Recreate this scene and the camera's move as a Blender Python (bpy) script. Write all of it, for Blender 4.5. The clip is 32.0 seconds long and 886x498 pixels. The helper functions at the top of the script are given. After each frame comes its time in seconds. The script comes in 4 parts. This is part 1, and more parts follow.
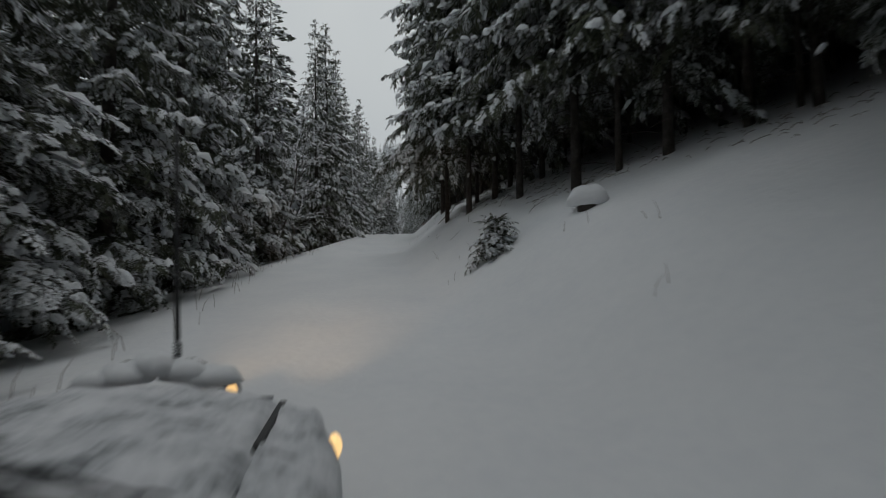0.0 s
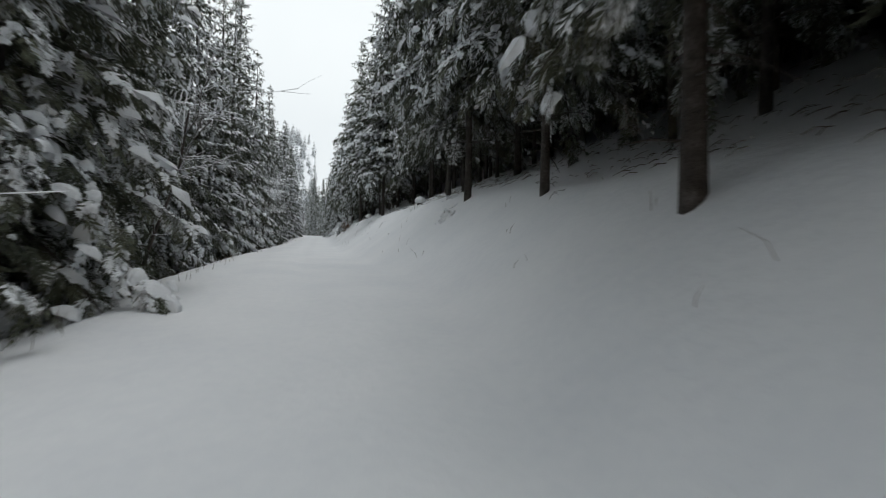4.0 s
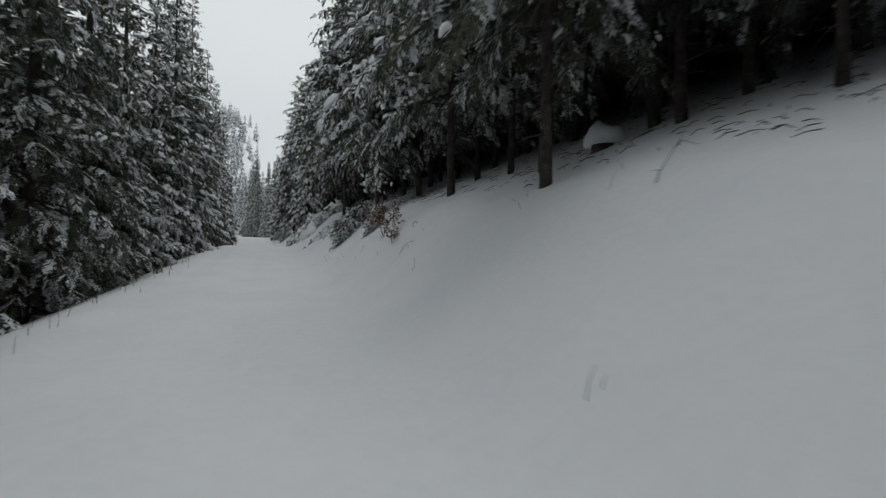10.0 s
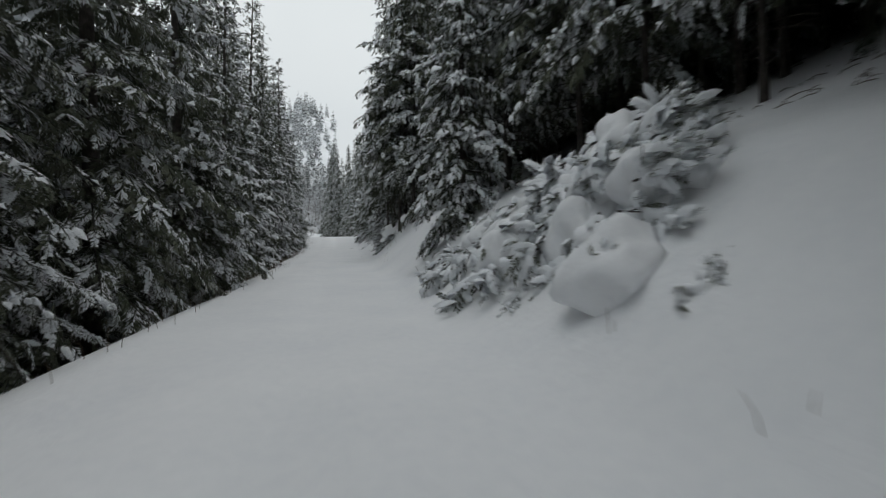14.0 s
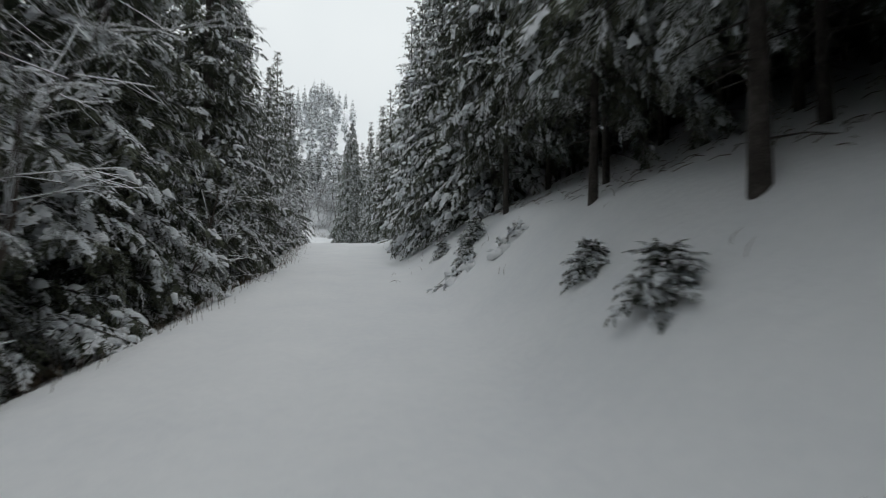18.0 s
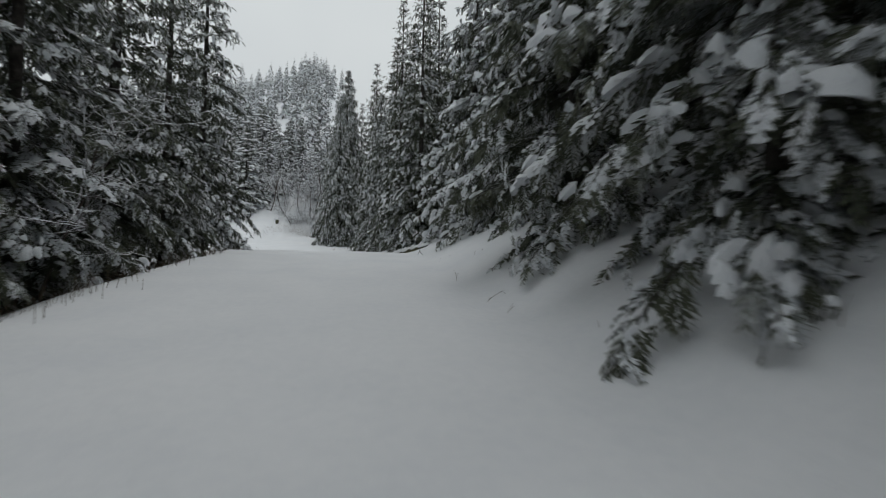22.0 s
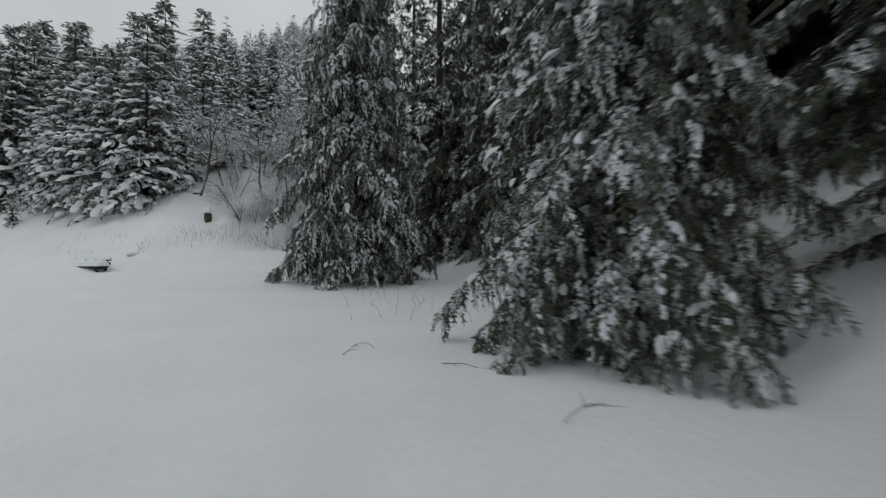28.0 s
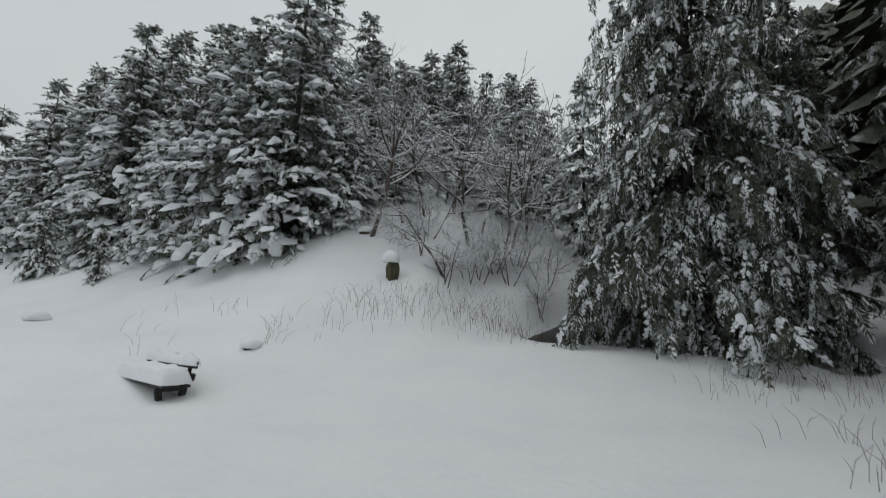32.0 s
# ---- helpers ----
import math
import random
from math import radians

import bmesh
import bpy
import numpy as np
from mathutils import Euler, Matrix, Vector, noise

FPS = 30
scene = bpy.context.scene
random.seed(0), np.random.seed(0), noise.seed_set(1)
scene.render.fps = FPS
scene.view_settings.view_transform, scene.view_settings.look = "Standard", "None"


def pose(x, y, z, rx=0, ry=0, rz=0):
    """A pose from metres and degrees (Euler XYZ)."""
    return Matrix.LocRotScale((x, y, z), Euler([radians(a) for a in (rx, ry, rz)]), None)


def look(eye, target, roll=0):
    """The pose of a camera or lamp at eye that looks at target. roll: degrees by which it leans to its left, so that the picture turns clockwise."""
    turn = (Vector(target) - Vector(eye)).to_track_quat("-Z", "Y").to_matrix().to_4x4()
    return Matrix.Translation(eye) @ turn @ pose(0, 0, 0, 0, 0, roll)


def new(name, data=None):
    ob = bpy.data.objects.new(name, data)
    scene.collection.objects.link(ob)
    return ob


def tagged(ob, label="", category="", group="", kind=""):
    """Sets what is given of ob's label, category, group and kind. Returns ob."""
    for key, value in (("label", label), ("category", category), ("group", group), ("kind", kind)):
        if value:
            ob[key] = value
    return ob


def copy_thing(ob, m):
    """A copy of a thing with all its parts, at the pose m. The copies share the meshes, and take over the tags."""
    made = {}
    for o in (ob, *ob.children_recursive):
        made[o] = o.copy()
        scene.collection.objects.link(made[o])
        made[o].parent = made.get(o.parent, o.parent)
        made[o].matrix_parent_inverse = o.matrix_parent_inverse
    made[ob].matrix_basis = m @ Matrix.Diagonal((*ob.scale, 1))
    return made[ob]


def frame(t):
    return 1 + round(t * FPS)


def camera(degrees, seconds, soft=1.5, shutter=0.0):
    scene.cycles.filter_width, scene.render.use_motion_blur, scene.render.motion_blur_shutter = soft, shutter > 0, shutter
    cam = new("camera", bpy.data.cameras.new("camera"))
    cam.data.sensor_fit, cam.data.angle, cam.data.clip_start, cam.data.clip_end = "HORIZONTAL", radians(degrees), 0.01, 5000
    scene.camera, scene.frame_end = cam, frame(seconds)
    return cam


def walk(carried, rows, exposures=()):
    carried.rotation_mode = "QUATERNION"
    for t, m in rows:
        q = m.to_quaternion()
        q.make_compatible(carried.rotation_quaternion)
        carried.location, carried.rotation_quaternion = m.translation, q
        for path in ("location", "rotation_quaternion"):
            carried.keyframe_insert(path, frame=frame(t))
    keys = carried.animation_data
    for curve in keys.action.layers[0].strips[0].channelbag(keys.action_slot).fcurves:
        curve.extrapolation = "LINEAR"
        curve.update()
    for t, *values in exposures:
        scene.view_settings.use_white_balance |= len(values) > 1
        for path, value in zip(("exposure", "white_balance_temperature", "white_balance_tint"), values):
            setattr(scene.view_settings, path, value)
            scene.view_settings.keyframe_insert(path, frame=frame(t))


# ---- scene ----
# the camera: seconds, place, yaw (to the left), pitch, lean
cam = camera(84.0, 32.0, soft=1.0, shutter=0.3)
PATH = [
    (0, -0.00, 0.00, 0.00, -4.34, 1.65, -0.72),
    (0.5, -0.26, 3.09, 0.19, -4.45, 1.52, -0.40),
    (1, -0.53, 6.18, 0.43, -6.73, 1.54, -0.33),
    (1.5, -0.88, 9.28, 0.73, -9.06, 1.55, -0.75),
    (2, -1.20, 12.41, 1.02, -11.53, 1.52, -0.44),
    (2.5, -1.45, 15.33, 1.28, -13.11, 1.50, -0.36),
    (3, -1.47, 18.25, 1.56, -13.85, 1.45, -0.44),
    (3.5, -1.33, 21.16, 1.88, -15.09, 1.71, 0.72),
    (5.5, -0.60, 32.83, 3.15, -17.29, 1.65, 0.68),
    (6, -0.63, 35.89, 3.36, -17.66, 1.53, 0.55),
    (6.5, -0.76, 39.03, 3.51, -18.29, 1.60, 0.77),
    (7, -0.76, 42.16, 3.66, -18.68, 1.66, 0.86),
    (7.5, -0.75, 45.31, 3.81, -19.33, 1.74, 1.17),
    (8, -0.74, 48.42, 3.95, -20.07, 1.72, 0.95),
    (8.5, -0.68, 51.45, 4.10, -20.78, 1.85, 1.05),
    (9, -0.55, 54.35, 4.29, -21.46, 2.07, 1.76),
    (9.5, -0.44, 57.45, 4.43, -21.76, 1.99, 1.38),
    (10, -0.41, 60.62, 4.58, -22.01, 1.97, 1.21),
    (10.5, -0.31, 63.76, 4.75, -23.02, 2.14, 1.31),
    (11, -0.25, 66.98, 4.93, -23.76, 2.34, 2.04),
    (11.5, -0.14, 70.09, 5.13, -24.12, 2.41, 2.24),
    (12, -0.05, 73.31, 5.33, -24.04, 1.76, 0.91),
    (12.5, 0.11, 76.33, 5.57, -24.29, 1.84, 1.15),
    (13, 0.25, 79.28, 5.83, -24.52, 1.54, 0.88),
    (13.5, 0.40, 82.25, 6.14, -21.26, 1.26, 0.89),
    (14, 0.58, 85.41, 6.37, -12.94, 0.57, -1.13),
    (14.5, 0.64, 88.72, 6.59, -10.87, 0.55, -1.16),
    (16.5, 0.78, 101.74, 7.01, -11.21, 1.40, 0.36),
    (17, 0.84, 104.92, 7.15, -11.24, 1.47, 0.46),
    (17.5, 0.90, 108.06, 7.30, -11.27, 1.49, 0.51),
    (18, 0.97, 111.22, 7.45, -11.08, 1.43, 0.03),
    (18.5, 1.07, 114.43, 7.58, -11.11, 1.39, 0.00),
    (19, 1.18, 117.69, 7.72, -11.24, 1.43, 0.23),
    (19.5, 1.23, 121.03, 7.88, -11.36, 1.36, 0.41),
    (20, 1.23, 124.40, 8.11, -11.46, 1.40, 0.54),
    (20.5, 1.26, 127.78, 8.29, -11.61, 1.26, 0.56),
    (21, 1.38, 131.00, 8.44, -11.53, 1.37, 0.78),
    (21.5, 1.37, 134.20, 8.58, -11.68, 1.49, 1.08),
    (22, 1.36, 137.31, 8.79, -11.72, 1.46, 1.10),
    (22.5, 1.39, 140.31, 9.06, -11.66, 1.32, 1.07),
    (23, 1.41, 143.21, 9.34, -11.67, 1.23, 0.91),
    (23.5, 1.47, 146.03, 9.61, -12.15, 1.16, 0.82),
    (24, 1.64, 148.74, 9.83, -12.82, 0.98, 0.59),
    (24.5, 1.74, 151.38, 10.01, -13.02, 0.96, 0.70),
    (25, 1.71, 154.01, 10.14, -13.21, 1.02, 0.69),
    (25.5, 1.66, 156.63, 10.28, -13.22, 1.06, 0.63),
    (27.5, 1.15, 166.47, 10.44, -12.43, 1.76, 0.17),
    (28, 0.66, 169.27, 10.46, -11.89, 1.98, -0.23),
    (28.5, -0.18, 172.69, 10.50, -8.13, 2.86, -0.03),
    (29, -1.26, 176.36, 10.59, 3.47, 3.81, 1.32),
    (29.5, -1.88, 178.49, 10.73, 1.65, 4.18, 1.00),
    (30, -2.37, 179.88, 10.90, 1.38, 4.38, 1.09),
    (30.5, -2.90, 181.07, 11.07, 1.23, 4.47, 1.24),
    (31, -3.44, 182.10, 11.18, 1.11, 4.49, 1.15),
    (31.5, -3.95, 182.73, 11.25, 1.18, 5.17, 1.07),
    (32, -4.27, 183.08, 11.31, 1.15, 10.08, 2.20),
]
walk(cam, [(t, Matrix.Translation((x, y, z)) @ Euler((0, 0, radians(yaw))).to_matrix().to_4x4()
            @ Euler((radians(90 + pitch), 0, 0)).to_matrix().to_4x4() @ Euler((0, 0, radians(roll))).to_matrix().to_4x4())
           for t, x, y, z, yaw, pitch, roll in PATH],
     [(0.0, -0.72), (1.0, -0.45), (2.0, -0.1), (3.0, 0.1), (6.0, 0.0), (8.0, -0.34), (10.0, -0.3), (12.0, -0.18), (14.0, -0.22), (17.0, -0.13), (20.0, -0.08), (22.0, -0.46), (24.0, -0.6), (28.0, -0.68), (29.0, -0.74), (30.5, -0.58), (32.0, -0.55)])

# ---- overcast winter light
world = bpy.data.worlds.new("overcast_sky")
scene.world = world
world.use_nodes = True
wn, wl = world.node_tree.nodes, world.node_tree.links
sky = wn.new("ShaderNodeTexSky")
sky.sky_type, sky.sun_disc = "NISHITA", False
sky.sun_elevation, sky.sun_rotation = radians(28), radians(150)
grey = wn.new("ShaderNodeHueSaturation")
grey.inputs["Saturation"].default_value = 0.12
wl.new(sky.outputs["Color"], grey.inputs["Color"])
cloud_noise = wn.new("ShaderNodeTexNoise")
cloud_noise.inputs["Scale"].default_value = 1.6
cloud_noise.inputs["Detail"].default_value = 4.0
cloud_ramp = wn.new("ShaderNodeValToRGB")
cloud_ramp.color_ramp.elements[0].position, cloud_ramp.color_ramp.elements[0].color = 0.3, (8.4, 9.1, 9.5, 1)
cloud_ramp.color_ramp.elements[1].position, cloud_ramp.color_ramp.elements[1].color = 0.75, (10.3, 10.9, 11.05, 1)
wl.new(cloud_noise.outputs["Fac"], cloud_ramp.inputs["Fac"])
cover = wn.new("ShaderNodeMixRGB")
cover.inputs["Fac"].default_value = 0.85
wl.new(grey.outputs["Color"], cover.inputs["Color1"])
wl.new(cloud_ramp.outputs["Color"], cover.inputs["Color2"])
# an overcast sky is brighter overhead than at the horizon
way_up, height_of, brighter, dome = wn.new("ShaderNodeTexCoord"), wn.new("ShaderNodeSeparateXYZ"), wn.new("ShaderNodeMapRange"), wn.new("ShaderNodeVectorMath")
wl.new(way_up.outputs["Generated"], height_of.inputs["Vector"])
wl.new(height_of.outputs["Z"], brighter.inputs["Value"])
brighter.inputs["To Min"].default_value, brighter.inputs["To Max"].default_value = 0.92, 1.25
dome.operation = "SCALE"
wl.new(cover.outputs["Color"], dome.inputs[0])
wl.new(brighter.outputs["Result"], dome.inputs["Scale"])
wl.new(dome.outputs["Vector"], wn["Background"].inputs["Color"])
wn["Background"].inputs["Strength"].default_value = 0.090

sun = new("overcast_sun", bpy.data.lights.new("overcast_sun", "SUN"))
sun.data.energy, sun.data.angle, sun.data.color = 0.5, radians(40), (1.0, 0.98, 0.95)
sun.matrix_world = look((0, 0, 60), (-4, -8, 0))


# ---- the lie of the land
def ease(a, b, v):
    k = np.clip((v - a) / (b - a), 0, 1)
    return k * k * (3 - 2 * k)


WAY = np.array([(y, x, z) for _, x, y, z, *_ in PATH])
CLEAR = 1.2
ROAD_Y = np.array([-60, *WAY[:46, 0], 172, 180, 190, 420])
ROAD_X = np.array([0.9, *WAY[:46, 1], 1.2, 0.6, 0.2, 0.2])
ROAD_Z = np.array([-3.0, *(WAY[:46, 2] - CLEAR), 9.35, 9.75, 10.4, 12.0])


def wobble(x, y, size, seed=0.0):
    a, b = x / size + seed, y / size - 1.7 * seed
    return (np.sin(a * 1.9 + 1.3 * np.sin(b * 1.1)) + np.sin(b * 2.3 + 1.7 * np.sin(a * 0.8 + 1)) + np.sin((a + b) * 1.4 + 2.1)) / 3


def shoulder(y):
    """How far the level ground reaches left of the driver's line."""
    return np.interp(y, [-60, 100, 120, 135, 145, 155, 165], [2.0, 2.0, 2.25, 2.7, 3.2, 4.0, 5.0])


def land(x, y):
    """Height of the snow at x, y."""
    x, y = np.asarray(x, float), np.asarray(y, float)
    rx, rz = np.interp(y, ROAD_Y, ROAD_X), np.interp(y, ROAD_Y, ROAD_Z)
    u = x - rx
    # right bank
    foot = np.interp(y, [-60, 0, 120, 138, 150, 162, 175, 420], [1.2, 1.2, 1.25, 1.7, 1.9, 2.6, 3.0, 3.0]) + 0.12 * wobble(x * 0, y, 4.0)
    steep = np.interp(y, [-60, 12, 22, 46, 60, 122, 134, 150, 165, 420], [0.72, 0.74, 0.92, 0.92, 1.0, 0.98, 0.72, 0.6, 0.45, 0.45])
    upper = np.interp(y, [-60, 48, 66, 84, 125, 142, 420], [0.46, 0.46, 0.50, 0.45, 0.46, 0.4, 0.36])
    r = np.maximum(u - foot, 0)
    low = np.minimum(r, 2.3)
    bank = steep * (np.sqrt(low * low + 0.16) - 0.4) + np.minimum(np.maximum(r - 2.3, 0), 60) * upper
    bank = bank + 0.10 * wobble(x, y, 2.3, 0.4) * ease(0.5, 2.5, r) + 0.3 * wobble(x, y, 7.0, 2.0) * ease(3, 9, r)
    # left shoulder, falling away from the road
    l = np.maximum(-u - shoulder(y), 0)
    fall_y = np.interp(y, [-60, 10, 40, 130, 150, 164, 178], [0.2, 0.2, 0.42, 0.5, 0.36, 0.25, 0.0])
    fall = -fall_y * (np.sqrt(np.minimum(l, 9) ** 2 + 0.25) - 0.5) - 0.1 * np.maximum(l - 9, 0) * (fall_y > 0)
    rut = -0.05 * np.exp(-((u + 0.35) / 0.22) ** 2) - 0.05 * np.exp(-((u + 1.75) / 0.22) ** 2)
    z = rz + bank + fall + rut * ease(-5, 5, y) * (1 - ease(170, 185, y)) + 0.035 * wobble(x, y, 1.7, 1.0) + 0.02 * wobble(x, y, 0.6, 3.0)
    # the clearing and the wooded slope that closes it
    front = 192.2 + 0.55 * np.maximum(-(x + 8.0), 0) + 0.9 * np.maximum(x + 5.0, 0)
    s = y - front + 0.5 * wobble(x, y, 3.1, 0.7)
    flat = np.interp(y, [160, 172.5, 176.8, 180, 183.4, 190, 193.3, 200, 230], [9.2, 9.28, 9.4, 9.72, 10.05, 10.25, 11.1, 11.6, 12.6]) + 0.04 * wobble(x, y, 2.7, 5.0)
    slope = 0.5 * (np.sqrt(np.maximum(s, 0) ** 2 + 0.5) - 0.7)
    slope = slope + 0.12 * wobble(x, y, 1.9, 1.2) * ease(0.5, 4, s) + 0.35 * wobble(x, y, 6.0, 1.2) * ease(4, 14, s)
    glade = ease(168, 182, y + 0.35 * np.maximum(-x - 2, 0))
    left_of_wood = 1 - ease(2.6, 4.2, u)
    open_ground = flat + slope
    z = z * (1 - glade * left_of_wood) + open_ground * glade * left_of_wood
    # the little stream under the wood
    brook = np.exp(-((x + 1.75 - 0.75 * (y - 196)) / 0.85) ** 4) * ease(195.2, 195.6, y) * (1 - ease(197.8, 198.6, y))
    return z - brook * np.maximum(z - (11.10 + 0.28 * (y - 195.7)), 0)


# ---- materials
def material(name, colours, scale=4.0, rough=0.8, bump=0.3, fine=40.0, spread=0.25, metal=0.0, depth=0.02, sheen=0.0, vary=0.0):
    """A surface of a few tones that mix at two scales, with a fine relief."""
    m = bpy.data.materials.new(name)
    m.use_nodes = True
    n, l = m.node_tree.nodes, m.node_tree.links
    b = n["Principled BSDF"]
    b.inputs["Roughness"].default_value, b.inputs["Metallic"].default_value = rough, metal
    at = n.new("ShaderNodeTexCoord")
    big, small = n.new("ShaderNodeTexNoise"), n.new("ShaderNodeTexNoise")
    for node, s in ((big, scale), (small, fine)):
        node.inputs["Scale"].default_value, node.inputs["Detail"].default_value = s, 5.0
        l.new(at.outputs["Object"], node.inputs["Vector"])
    ramp = n.new("ShaderNodeValToRGB")
    for i, c in enumerate(colours):
        p = 0.5 - spread + 2 * spread * i / max(len(colours) - 1, 1)
        e = ramp.color_ramp.elements[i] if i < 2 else ramp.color_ramp.elements.new(p)
        e.position, e.color = p, (*c, 1)
    mix = n.new("ShaderNodeMath")
    mix.operation = "MULTIPLY_ADD"
    mix.inputs[1].default_value = 0.35
    l.new(small.outputs["Fac"], mix.inputs[0])
    half = n.new("ShaderNodeMath")
    half.operation = "MULTIPLY"
    half.inputs[1].default_value = 0.65
    l.new(big.outputs["Fac"], half.inputs[0])
    l.new(half.outputs[0], mix.inputs[2])
    l.new(mix.outputs[0], ramp.inputs["Fac"])
    last = ramp.outputs["Color"]
    if vary:
        info, hsv = n.new("ShaderNodeObjectInfo"), n.new("ShaderNodeHueSaturation")
        rng = n.new("ShaderNodeMapRange")
        rng.inputs["To Min"].default_value, rng.inputs["To Max"].default_value = 1 - vary, 1 + vary
        l.new(info.outputs["Random"], rng.inputs["Value"])
        l.new(rng.outputs["Result"], hsv.inputs["Value"])
        l.new(last, hsv.inputs["Color"])
        last = hsv.outputs["Color"]
    l.new(last, b.inputs["Base Color"])
    if bump:
        bm_node = n.new("ShaderNodeBump")
        bm_node.inputs["Strength"].default_value, bm_node.inputs["Distance"].default_value = bump, depth
        l.new(small.outputs["Fac"], bm_node.inputs["Height"])
        l.new(bm_node.outputs["Normal"], b.inputs["Normal"])
    if sheen:
        b.inputs["Sheen Weight"].default_value = sheen
    return m


SNOW = material("fresh_snow", [(0.77, 0.785, 0.81), (0.82, 0.83, 0.845), (0.86, 0.865, 0.875)], 0.7, 0.85, 0.35, 9.0, 0.2, depth=0.03)
SNOW_LOAD = material("snow_on_twigs", [(0.74, 0.77, 0.80), (0.86, 0.87, 0.89)], 3.0, 0.9, 0.6, 45.0, 0.2, depth=0.02)
NEEDLES = material("frosted_spruce_needles", [(0.034, 0.042, 0.028), (0.060, 0.070, 0.044), (0.096, 0.102, 0.066), (0.42, 0.44, 0.44)], 1.6, 0.75, 0.5, 26.0, 0.15, vary=0.2)
BARK = material("spruce_bark", [(0.022, 0.019, 0.017), (0.055, 0.046, 0.040), (0.12, 0.11, 0.10)], 7.0, 0.95, 1.0, 38.0, 0.2, vary=0.2, depth=0.04)
TWIG = material("bare_twig_bark", [(0.05, 0.04, 0.035), (0.11, 0.085, 0.07)], 6.0, 0.85, 0.4, 40.0, 0.22, vary=0.2)
STRAW = material("dry_grass", [(0.07, 0.05, 0.035), (0.17, 0.12, 0.075)], 8.0, 0.8, 0.0, 50.0, 0.22)
LEAVES = material("withered_beech_leaves", [(0.12, 0.055, 0.025), (0.22, 0.11, 0.05)], 8.0, 0.7, 0.2, 60.0, 0.22)
WET_WOOD = material("dark_wet_wood", [(0.012, 0.011, 0.010), (0.035, 0.030, 0.026)], 9.0, 0.6, 0.5, 70.0, 0.22)
MOSS = material("mossy_stone", [(0.030, 0.027, 0.022), (0.060, 0.055, 0.036), (0.10, 0.095, 0.05), (0.14, 0.13, 0.11)], 6.0, 0.9, 0.8, 30.0, 0.22)
WATER = material("dark_brook_water", [(0.010, 0.012, 0.010), (0.03, 0.03, 0.025)], 2.0, 0.22, 0.15, 6.0, 0.22)
WATER.node_tree.nodes["Principled BSDF"].inputs["Specular IOR Level"].default_value = 0.2
DUFF = material("forest_litter", [(0.05, 0.038, 0.028), (0.11, 0.085, 0.06), (0.20, 0.17, 0.14)], 3.0, 0.95, 0.8, 25.0, 0.22)


# ---- building helpers
def mesh_of(name, verts, faces, mat, smooth=True):
    me = bpy.data.meshes.new(name)
    me.from_pydata([tuple(v) for v in verts], [], [tuple(f) for f in faces])
    me.materials.append(mat)
    if smooth:
        me.polygons.foreach_set("use_smooth", [True] * len(me.polygons))
    me.update()
    return me


def piece(name, me, parent=None, label="", at=None):
    ob = new(name, me)
    if parent is not None:
        ob.parent = parent
    if at is not None:
        ob.matrix_basis = at
    if label:
        ob["label"] = label
    return ob


def mesh_tris(name, verts, tris, mat, smooth=True):
    """A mesh of triangles from two arrays."""
    me = bpy.data.meshes.new(name)
    n = len(tris)
    me.vertices.add(len(verts))
    me.vertices.foreach_set("co", np.ascontiguousarray(verts, np.float32).ravel())
    me.loops.add(3 * n)
    me.loops.foreach_set("vertex_index", np.ascontiguousarray(tris, np.int32).ravel())
    me.polygons.add(n)
    me.polygons.foreach_set("loop_start", np.arange(0, 3 * n, 3, dtype=np.int32))
    if smooth:
        me.polygons.foreach_set("use_smooth", np.ones(n, bool))
    me.materials.append(mat)
    me.update(calc_edges=True)
    me.validate()
    return me


class Heap:
    """Vertices and faces piled up for one mesh."""

    def __init__(self):
        self.v, self.f, self.t, self.n = [], [], [], 0

    def add(self, verts, faces):
        self.v.append(np.asarray(verts, float))
        for q in faces:
            self.f.extend((q[0] + self.n, q[k] + self.n, q[k + 1] + self.n) for k in range(1, len(q) - 1))
        self.n += len(verts)

    def add_many(self, verts, tris):
        """Many copies of one form: verts of shape (copies, points, 3)."""
        copies, m, _ = verts.shape
        self.v.append(verts.reshape(-1, 3))
        self.t.append((np.arange(copies)[:, None, None] * m + tris[None] + self.n).reshape(-1, 3))
        self.n += copies * m

    def tris(self):
        return np.concatenate([np.array(self.f, int).reshape(-1, 3), *self.t])

    def mesh(self, name, mat, smooth=True):
        return mesh_tris(name, np.concatenate(self.v) if self.v else np.zeros((0, 3)), self.tris(), mat, smooth)


def tube(heap, pts, radii, sides=6, cap=True):
    """A tapered round limb along the points."""
    pts = np.asarray(pts, float)
    rings = []
    for i, p in enumerate(pts):
        d = pts[min(i + 1, len(pts) - 1)] - pts[max(i - 1, 0)]
        d = d / (np.linalg.norm(d) + 1e-9)
        a = np.cross(d, (0.0, 0.0, 1.0) if abs(d[2]) < 0.9 else (1.0, 0.0, 0.0))
        a = a / np.linalg.norm(a)
        b = np.cross(d, a)
        w = np.arange(sides) * 2 * math.pi / sides
        rings.append(p + radii[i] * (np.cos(w)[:, None] * a + np.sin(w)[:, None] * b))
    faces = [(i * sides + k, i * sides + (k + 1) % sides, (i + 1) * sides + (k + 1) % sides, (i + 1) * sides + k)
             for i in range(len(pts) - 1) for k in range(sides)]
    if cap:
        faces.append(tuple((len(pts) - 1) * sides + k for k in range(sides)))
    heap.add(np.concatenate(rings), faces)


def unit(v):
    return v / (np.linalg.norm(v) + 1e-9)


